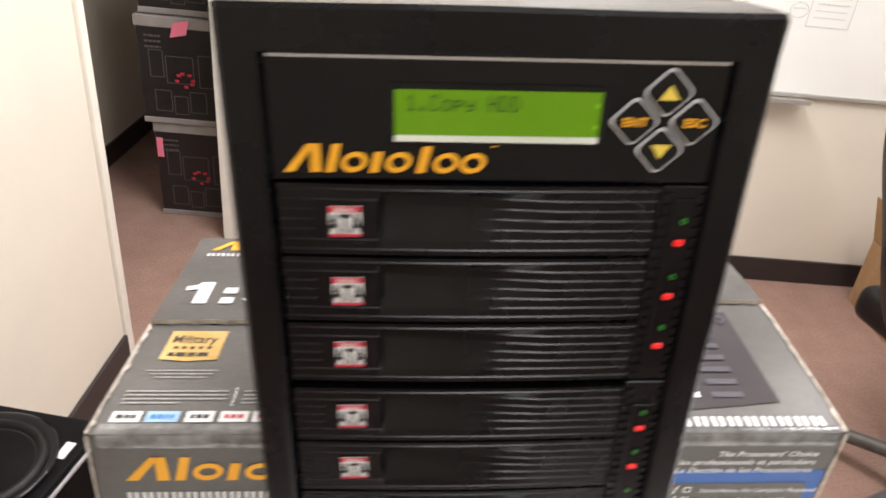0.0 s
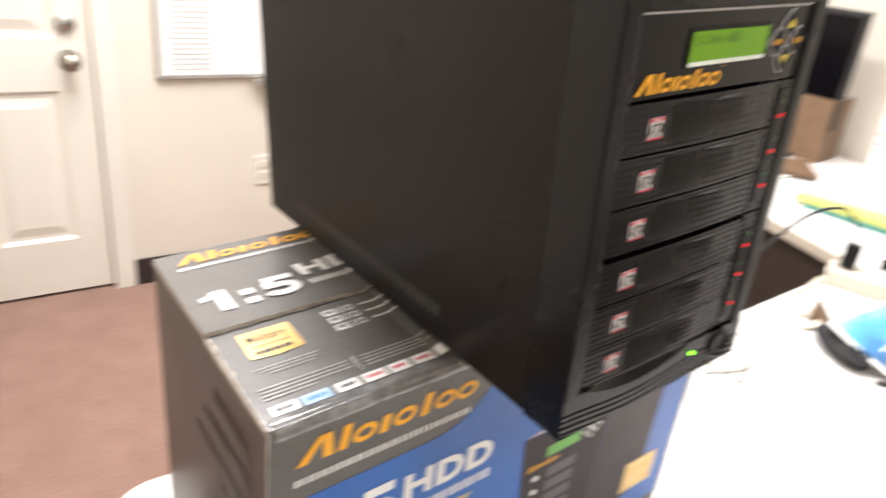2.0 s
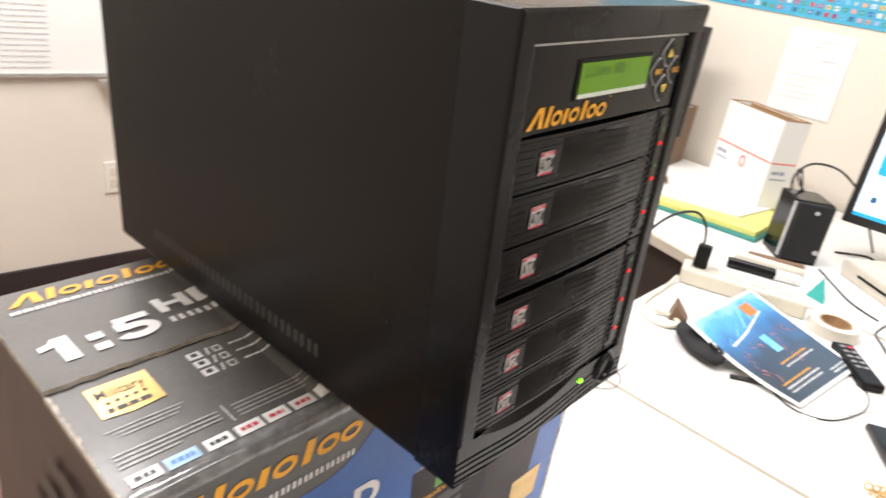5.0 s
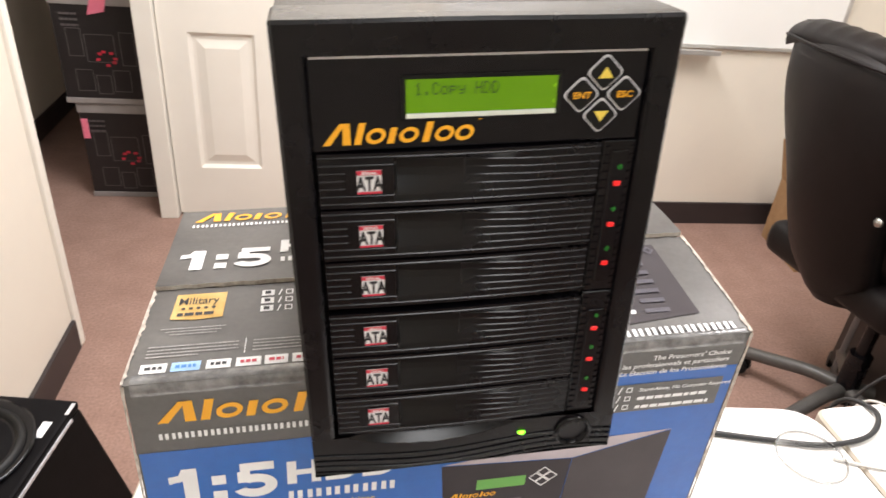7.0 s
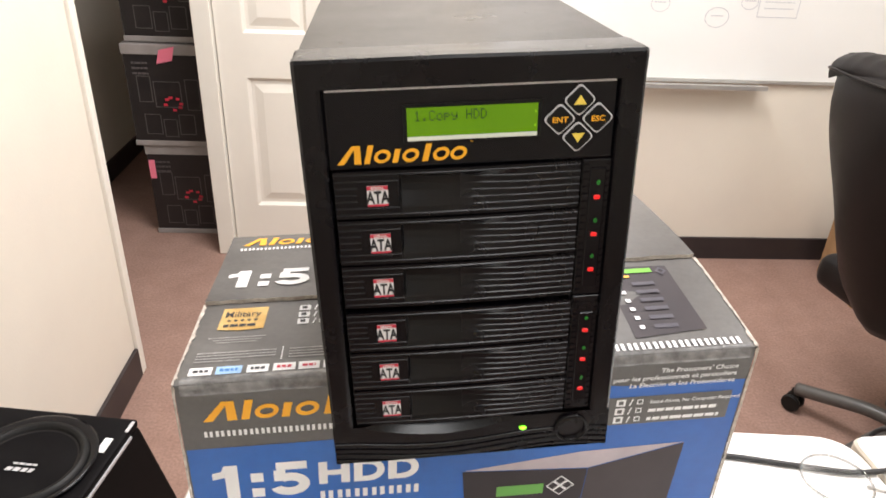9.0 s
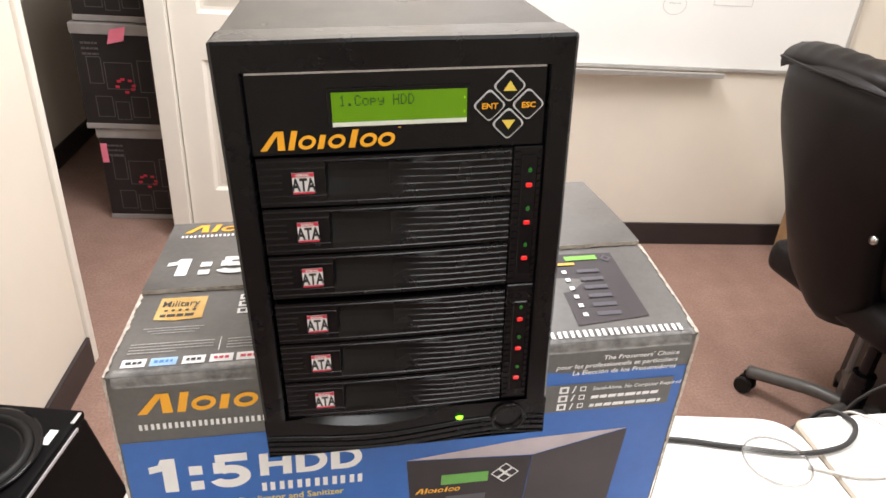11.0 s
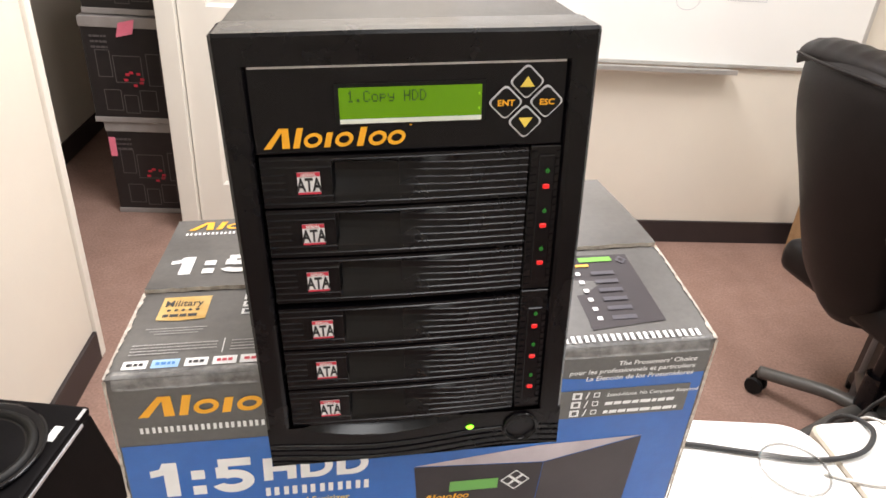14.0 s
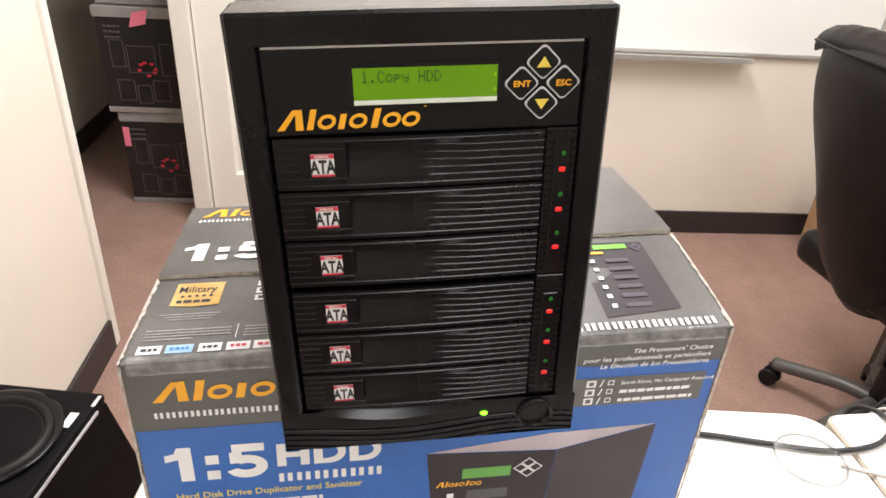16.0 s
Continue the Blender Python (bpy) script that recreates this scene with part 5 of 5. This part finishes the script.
under.matrix_world = pose(0.865, -0.005, Z + 0.0005, 0, 0, -24)
tagged(under, "loose white paper under a brochure", "paper")

phone = on_table("mobile_phone", 0.791, -0.140, 122, "black mobile phone with dark screen lying on the table", "phone")
bm = boxed(-0.030, 0.030, -0.0585, 0.0585, 0.0, 0.0105, bevel=0.004, seg=3)
part("body", bm, surface("dark_bumper", (0.02, 0.018, 0.018), (0.03, 0.027, 0.026), 20, 0.4), phone)
part("screen", boxed(-0.0265, 0.0265, -0.053, 0.053, 0.0103, 0.0112, bevel=0.0003, seg=1), GLOSS, phone, "dark glass screen")

dev = on_table("handheld_device", 1.000, -0.128, 120, "black handheld device with keys lying on the table", "handheld")
part("body", boxed(-0.034, 0.034, -0.07, 0.07, 0.0, 0.016, bevel=0.006, seg=3), DARK, dev)
part("rim", boxed(-0.030, 0.030, -0.066, 0.066, 0.0155, 0.0172, bevel=0.0008), SILVER, dev, "pale rim")
for r in range(6):
    for c in range(3):
        part("key", boxed(-0.022 + 0.016 * c, -0.010 + 0.016 * c, -0.055 + 0.014 * r, -0.046 + 0.014 * r, 0.0172, 0.0192, bevel=0.0006, seg=1), GLOSS, dev)

rem = on_table("remote_control", 1.010, -0.016, 128, "slim black remote control with small buttons", "remote")
part("body", boxed(-0.019, 0.019, -0.072, 0.072, 0, 0.016, bevel=0.005), DARK, rem)
for r in range(5):
    for c in range(2):
        part("button", boxed(-0.012 + 0.014 * c, -0.003 + 0.014 * c, -0.058 + 0.018 * r, -0.050 + 0.018 * r, 0.0158, 0.0178, bevel=0.0008, seg=1), RED if (r, c) == (0, 0) else PRINTG, rem)

roll_ = on_table("tape_roll", 1.128, 0.062, 0, "roll of clear tape on a pale core", "tape")
bm = bmesh.new()
lathe(bm, [(0.030, 0.0), (0.046, 0.0), (0.047, 0.001), (0.047, 0.023), (0.046, 0.024), (0.030, 0.024), (0.030, 0.0)], None, 40)
part("tape", bm, surface("yellowed_tape", (0.70, 0.66, 0.58), (0.62, 0.57, 0.48), 30, 0.2), roll_, smooth=False)
bm = bmesh.new()
lathe(bm, [(0.0265, 0.0), (0.0298, 0.0), (0.0298, 0.025), (0.0265, 0.025), (0.0265, 0.0)], None, 40)
part("core", bm, KRAFT, roll_, "brown card core")

tc_ = on_table("desk_card", 1.278, 0.140, 20, "small folded teal card standing on the desk", "card")
bm = bmesh.new()
a, b, c, d = (-0.03, -0.012, 0), (0.03, -0.018, 0), (0.006, 0.0, 0.05), (0.0, 0.024, 0)
for q in ((a, b, c), (b, d, c), (d, a, c), (a, d, b)):
    flat(bm, q)
part("fold", bm, TEAL, tc_)

# power strip with a plug and its cord
ps = on_table("power_strip", 1.110, 0.245, 22, "cream power strip with a black plug on the table edge", "power strip")
part("housing", boxed(-0.034, 0.034, -0.125, 0.125, 0, 0.034, bevel=0.006), IVORY, ps)
for k in range(4):
    part("socket", boxed(-0.016, 0.016, -0.095 + 0.05 * k, -0.063 + 0.05 * k, 0.0335, 0.0355, bevel=0.002), BEIGE, ps)
part("plug", boxed(-0.013, 0.013, 0.078, 0.108, 0.036, 0.085, bevel=0.005), DARK, ps, "black plug")
cord("plug_cord", [(1.070, 0.334, Z + 0.083), (1.065, 0.340, Z + 0.125), (1.04, 0.36, Z + 0.155), (0.99, 0.395, Z + 0.135), (0.935, 0.43, Z + 0.06), (0.87, 0.47, Z - 0.04), (0.80, 0.51, Z - 0.16), (0.71, 0.55, 0.2), (0.64, 0.57, 0.006)], 0.003, CORD, "black cord arching from the power strip")
cord("white_cable", [(1.03, 0.352, Z + 0.012), (0.97, 0.345, Z + 0.004), (0.90, 0.338, Z + 0.004), (0.845, 0.325, Z + 0.004), (0.812, 0.295, Z + 0.004), (0.812, 0.258, Z + 0.004), (0.840, 0.245, Z + 0.005), (0.862, 0.268, Z + 0.004), (0.845, 0.300, Z + 0.0085)], 0.0042, IVORY, "cream cable coiled beside the power strip")
bc = on_table("brown_block", 0.878, 0.262, 25, "small brown cardboard scrap", "card")
bm = bmesh.new()
for q in (((-0.022, -0.016, 0), (0.022, -0.016, 0), (0.02, 0.012, 0.034), (-0.018, 0.012, 0.030)), ((-0.022, -0.016, 0), (-0.018, 0.012, 0.030), (-0.02, 0.02, 0)), ((0.022, -0.016, 0), (0.022, 0.02, 0), (0.02, 0.012, 0.034)), ((-0.02, 0.02, 0), (-0.018, 0.012, 0.03), (0.02, 0.012, 0.034), (0.022, 0.02, 0)), ((-0.022, -0.016, 0), (-0.02, 0.02, 0), (0.022, 0.02, 0), (0.022, -0.016, 0))):
    flat(bm, q)
part("fold", bm, BROWNW, bc)

for x0, y0, x1, y1, r, m_, lab in ((1.240, 0.335, 1.305, 0.190, 0.012, GLOSS, "thick black marker pen"), (1.300, 0.345, 1.355, 0.200, 0.012, BEIGE, "cream marker pen"), (1.345, 0.330, 1.40, 0.215, 0.010, BROWNW, "brown marker pen")):
    pen = thing("marker_pen", pose(0, 0, 0), lab + " lying beside the power strip", "pen", "marker pens")
    d = Vector((x1 - x0, y1 - y0, 0))
    M = Matrix.Translation((x0, y0, Z + r)) @ d.to_track_quat("Z", "Y").to_matrix().to_4x4()
    L = d.length
    bm = bmesh.new()
    lathe(bm, [(0, 0), (r * 0.9, 0), (r, 0.003), (r, L * 0.66)], M, 16)
    part("barrel", bm, m_, pen, smooth=True)
    bm = bmesh.new()
    lathe(bm, [(r * 1.03, L * 0.66), (r * 1.03, L * 0.97), (r * 0.8, L), (0, L)], M, 16)
    part("cap", bm, PRINTW if m_ is GLOSS else m_, pen, smooth=True)
cord("thin_pen", [(0.760, 0.107, Z + 0.004), (0.782, 0.078, Z + 0.004), (0.800, 0.048, Z + 0.004)], 0.0038, CORD, "thin black pen beside a brochure")
cord("desk_cable", [(0.79, 0.05, Z + 0.002), (0.765, 0.005, Z + 0.002), (0.79, -0.045, Z + 0.002), (0.87, -0.070, Z + 0.003), (0.93, -0.060, Z + 0.003), (0.95, -0.035, Z + 0.003)], 0.0012, CORD, "thin dark cord under a brochure")
cord("desk_cable", [(1.30, 0.00, Z + 0.002), (1.22, 0.005, Z + 0.002), (1.17, -0.02, Z + 0.002), (1.12, -0.05, Z + 0.002), (1.09, -0.10, Z + 0.002)], 0.0022, CORD, "thin black cord on the desk")
cord("desk_cable", [(1.47, 0.20, Z + 0.002), (1.40, 0.145, Z + 0.002), (1.33, 0.085, Z + 0.002), (1.29, 0.02, Z + 0.002)], 0.0022, CORD, "thin dark cord beside a speaker")
gold = on_table("gold_chain", 0.655, -0.152, 30, "small heap of gold-coloured chain on the table", "chain")
for k in range(14):
    bm = bmesh.new()
    a = k * 2.399
    lathe(bm, [(0.0045, -0.001), (0.0062, 0), (0.0045, 0.001), (0.0035, 0), (0.0045, -0.001)], Matrix.Translation((0.004 * math.sqrt(k) * math.cos(a), 0.006 * math.sqrt(k) * math.sin(a), 0.005 + 0.003 * (k % 4))) @ Euler((a, 2 * a, a)).to_matrix().to_4x4(), 12)
    part("link", bm, GOLD, gold, smooth=True)

# ---- the desk along the wall ----
stack = thing("envelope", pose(0, 0, 0), "yellow padded envelopes stacked on a teal folder", "envelope")


def slab(bm, pts, z0, z1, mi=0):
    a, b = [bm.verts.new((*p, z0)) for p in pts], [bm.verts.new((*p, z1)) for p in pts]
    n = len(pts)
    for f in (a, b):
        bm.faces.new(f).material_index = mi
    for k in range(n):
        bm.faces.new((a[k], a[(k + 1) % n], b[(k + 1) % n], b[k])).material_index = mi


bm = bmesh.new()
slab(bm, [(1.44, 0.63), (1.475, 0.365), (1.77, 0.385), (1.74, 0.66)], Z + 0.0005, Z + 0.010)
folder = finish(bm, "folder", GREENF)
tagged(folder, "teal card folder under yellow envelopes on the desk", "folder")
bm = bmesh.new()
slab(bm, [(1.445, 0.66), (1.490, 0.375), (1.80, 0.395), (1.76, 0.69)], Z + 0.0105, Z + 0.024)
part("paper", bm, YENV, stack)
bm = bmesh.new()
slab(bm, [(1.48, 0.67), (1.555, 0.45), (1.86, 0.43), (1.85, 0.73)], Z + 0.0245, Z + 0.031)
pp = finish(bm, "paper_pad", PAPER)
tagged(pp, "thin white paper pad on yellow envelopes", "paper")

mb = thing("mailing_box", pose(1.820, 0.680, Z + 0.0315, 0, 0, -120.5), "open white mailing box with thin red stripe", "box")
bw, bd, bh = 0.25, 0.085, 0.250
for q in ((0, bw, 0, 0.004), (0, bw, bd - 0.004, bd), (0, 0.004, 0.004, bd - 0.004), (bw - 0.004, bw, 0.004, bd - 0.004)):
    side = part("side", boxed(*q, 0, bh), PAPER, mb, "white cardboard side")
    part("rim", boxed(*q, bh + 0.0002, bh + 0.003), KRAFT, side, "raw brown card edge")
part("bottom", boxed(0.004, bw - 0.004, 0.004, bd - 0.004, 0, 0.004), KRAFT, mb)
bm = bmesh.new()
slab(bm, [(0.006, bd - 0.006), (bw - 0.006, bd - 0.006), (bw - 0.010, bd - 0.020), (0.010, bd - 0.020)], bh - 0.06, bh - 0.001)
part("flap", bm, KRAFT, mb, "brown inner flap folded inwards")
FA = lambda u, v: (u, -0.0012, v)
SA = lambda u, v: (bw + 0.0012, u, v)
BOXP = [surface("faded_red_print", (0.75, 0.25, 0.22), None, 1, 0.6), surface("grey_blue_print", (0.30, 0.33, 0.42), None, 1, 0.6)]
for at, u1 in ((FA, bw), (SA, bd)):
    bm = bmesh.new()
    rect(bm, at, 0.002, u1 - 0.002, 0.128, 0.133, 0)
    part("stripe", bm, BOXP[0], mb, "thin red stripe", normals=False)
    bm = bmesh.new()
    dashes(bm, at, 0.012, 0.055, 0.098, 0.010, 0, 5)
    dashes(bm, at, 0.012, 0.065, 0.082, 0.005, 0, 6)
    part("print", bm, BOXP[1], mb, "small grey print", normals=False)
bm = bmesh.new()
ring(bm, FA, 0.135, 0.100, 0.014, 0.018, 0.006, 0)
part("print", bm, BOXP[0], mb, "small red mark", normals=False)

spk = thing("desktop_speaker", pose(1.423, 0.286, Z, 0, 0, -49), "small black desktop speaker with a thin silver edge", "speaker")
part("cabinet", boxed(0, 0.092, 0.006, 0.110, 0.004, 0.155, bevel=0.006), GLOSS, spk, "glossy black cabinet")
part("trim_strip", boxed(-0.003, 0.001, 0.004, 0.014, 0.010, 0.150, bevel=0.001), SILVER, spk, "thin silver edge strip")
part("grille", boxed(0.002, 0.090, -0.006, 0.007, 0.006, 0.153, bevel=0.005), surface("black_grille_cloth", (0.008, 0.008, 0.009), (0.013, 0.013, 0.014), 300, 0.8, 0.6, 900), spk, "black cloth grille")
bm = bmesh.new()
lathe(bm, [(0, 0.0), (0.005, 0.0), (0.004, 0.002), (0, 0.003)], Matrix.Translation((0.050, -0.0062, 0.132)) @ Matrix.Rotation(radians(90), 4, "X"), 16)
part("badge", bm, SILVER, spk, "small silver badge")
bm = bmesh.new()
lathe(bm, [(0, 0.0), (0.006, 0.0), (0.005, 0.006), (0, 0.007)], Matrix.Translation((0.078, -0.0062, 0.035)) @ Matrix.Rotation(radians(90), 4, "X"), 16)
part("knob", bm, SILVER, spk, "small volume knob")
part("base", boxed(0.002, 0.090, 0.0, 0.109, 0, 0.0045), DARK, spk)
for k, pts in enumerate(([(1.530, 0.310, Z + 0.15), (1.530, 0.340, Z + 0.19), (1.590, 0.330, Z + 0.215), (1.670, 0.280, Z + 0.20), (1.730, 0.220, Z + 0.13), (1.770, 0.160, Z + 0.003)], [(1.550, 0.315, Z + 0.12), (1.545, 0.340, Z + 0.20), (1.540, 0.350, Z + 0.17), (1.560, 0.340, Z + 0.10), (1.580, 0.350, Z + 0.003)], [(1.650, 0.220, Z + 0.003), (1.710, 0.160, Z + 0.004), (1.690, 0.120, Z + 0.003), (1.750, 0.100, Z + 0.004), (1.810, 0.050, Z + 0.003)])):
    cord("speaker_cable", pts, 0.003, CORD, "black cable tangled behind the desktop speaker")


def monitor(x, y, turn, w, hgt, z0, lit, label):
    ob = thing("monitor", pose(x, y, Z, 0, 0, turn), label, "monitor")
    frame_ = surface("black_monitor_plastic", (0.015, 0.014, 0.014), (0.022, 0.020, 0.020), 30, 0.35)
    bm = boxed(0, w, 0, 0.022, z0, z0 + hgt, bevel=0.004)
    part("housing", bm, frame_, ob)
    part("back_shell", boxed(0.08, w - 0.08, 0.0205, 0.065, z0 + 0.06, z0 + hgt - 0.05, bevel=0.015), frame_, ob)
    at = lambda u, v: (u, -0.0006, z0 + v)
    bm = bmesh.new()
    m = 0.018
    rect(bm, at, m, w - m, 0.024, hgt - m, 0)
    mats = [GLOSS]
    if lit:
        mats = [SCREEN, SCREENB, SCREENI, PRINTW]
        a2_ = lambda u, v: (u, -0.0010, z0 + v)
        rect(bm, a2_, m, w - m, hgt - m - 0.022, hgt - m, 1)
        rect(bm, a2_, m, w - m, 0.024, 0.034, 1)
        rect(bm, a2_, 0.035, 0.30, 0.135, 0.215, 1)
        a3_ = lambda u, v: (u, -0.0014, z0 + v)
        dashes(bm, a3_, 0.045, 0.11, 0.195, 0.009, 3, 4)
        dashes(bm, a3_, 0.045, 0.13, 0.178, 0.005, 3, 5)
        rect(bm, a3_, 0.14, 0.17, 0.145, 0.185, 2)
        rect(bm, a3_, 0.18, 0.21, 0.145, 0.185, 2)
        for k in range(7):
            rect(bm, a3_, 0.045 + 0.036 * k, 0.058 + 0.036 * k, 0.065, 0.080, 2)
    part("screen", bm, mats, ob, "lit screen with a blue and white page" if lit else "dark glossy screen", normals=False)
    part("neck", boxed(w / 2 - 0.035, w / 2 + 0.035, 0.022, 0.055, 0.012, z0 + 0.12, bevel=0.006), frame_, ob)
    part("foot", boxed(w / 2 - 0.12, w / 2 + 0.12, -0.06, 0.14, 0, 0.014, bevel=0.006), frame_, ob)
    return ob


monitor(1.64, 0.235, -86, 0.50, 0.405, 0.09, True, "black flat monitor with a lit blue and white screen")
monitor(1.87, 1.27, -84, 0.42, 0.36, 0.105, False, "black flat monitor switched off near the wall")
bbx = thing("equipment_box", pose(1.500, 0.165, Z, 0, 0, -128), "low beige equipment box on the desk", "box")
part("housing", boxed(0, 0.235, 0.0, 0.20, 0, 0.045, bevel=0.006), BEIGE, bbx)
part("slot", boxed(0.06, 0.16, -0.0012, 0.004, 0.02, 0.026), DARK, bbx, "dark slot")
ms = thing("computer_mouse", pose(1.52, 0.83, Z, 0, 0, 30), "black computer mouse on the desk", "mouse")
bm = bmesh.new()
grid(bm, 20, 8, lambda i, j: (lambda a, b: (0.032 * math.cos(a) * math.sin(b), 0.055 * math.sin(a) * math.sin(b), 0.034 * max(0.0, math.cos(b)) ** 0.7))(2 * math.pi * i / 20, math.pi / 2 * j / 8), 0, closed=True)
part("shell", bm, GLOSS, ms, smooth=True)
cardb = thing("cardboard_box", pose(1.90, 0.86, Z, 0, 0, 8), "small brown cardboard box beside the monitor", "cardboard box")
part("body", boxed(0, 0.16, 0, 0.2, 0, 0.20, bevel=0.003), BROWNW, cardb)
part("tape", boxed(0.06, 0.10, -0.001, 0.201, 0.2002, 0.2010), BEIGE, cardb)
for k, (x, y, m_) in enumerate(((1.66, 0.86, PAPER), (1.74, 0.98, PAPER), (1.72, 0.84, BROWNW))):
    q = finish(boxed(-0.08, 0.08, -0.06, 0.06, 0, 0.006 + 0.004 * k, bevel=0.001), "booklet", m_)
    q.matrix_world = pose(x, y, Z + 0.0005 + (0.007 if k == 2 else 0), 0, 0, 20 * k)
    tagged(q, ("white booklet lying on the desk", "white paper pad lying on the desk", "brown booklet lying on the desk")[k], "booklet")

# on the wall
ws = thing("notice_sheet", pose(XR, 0.583, 1.14), "white printed notice taped to the wall", "notice")
bm = bmesh.new()
EA = lambda e: (lambda u, v: (-e, -u, v))
rect(bm, EA(0.003), -0.10, 0.10, -0.13, 0.13, 0)
part("paper", bm, PAPER, ws, normals=False)
bm = bmesh.new()
for k in range(11):
    dashes(bm, EA(0.0045), -0.08, 0.08 - 0.03 * (k % 3), 0.10 - 0.018 * k, 0.003, 0, 300 + k)
part("print", bm, surface("pale_grey_print", (0.765, 0.762, 0.755), None, 1, 0.7), ws, normals=False)
po = thing("wall_poster", pose(XR, 0.70, 1.30), "blue poster with rows of small coloured flags on the wall", "poster")
bm = bmesh.new()
rect(bm, EA(0.003), -0.75, 0.355, 0.0, 0.55, 0)
part("paper", bm, POSTER, po, normals=False)
rnd = random.Random(77)
cols = [PRINTW, RED, YELLOW, surface("green_print", (0.05, 0.25, 0.10), None, 1, 0.5), SKYP, surface("flag_blue", (0.04, 0.08, 0.30), None, 1, 0.5), surface("flag_pink", (0.60, 0.30, 0.30), None, 1, 0.5)]
bm = bmesh.new()
for i in range(44):
    for j in range(6):
        u, v = -0.73 + 0.0243 * i, 0.012 + 0.022 * j
        rect(bm, EA(0.0045), u, u + 0.013, v, v + 0.013, rnd.randrange(7))
        rect(bm, EA(0.0050), u + 0.004, u + 0.009, v + 0.003, v + 0.010, rnd.randrange(7))
tagged(part("flag", bm, cols, po, "rows of small coloured flags", normals=False), kind="stuff")
yp = thing("wall_poster", pose(XR, 0.26, 1.292), "yellow paper notice on the wall", "poster")
bm = bmesh.new()
rect(bm, EA(0.003), -0.075, 0.30, 0.0, 0.40, 0)
part("paper", bm, surface("yellow_paper", (0.72, 0.62, 0.20), (0.66, 0.56, 0.16), 10, 0.7), yp, normals=False)
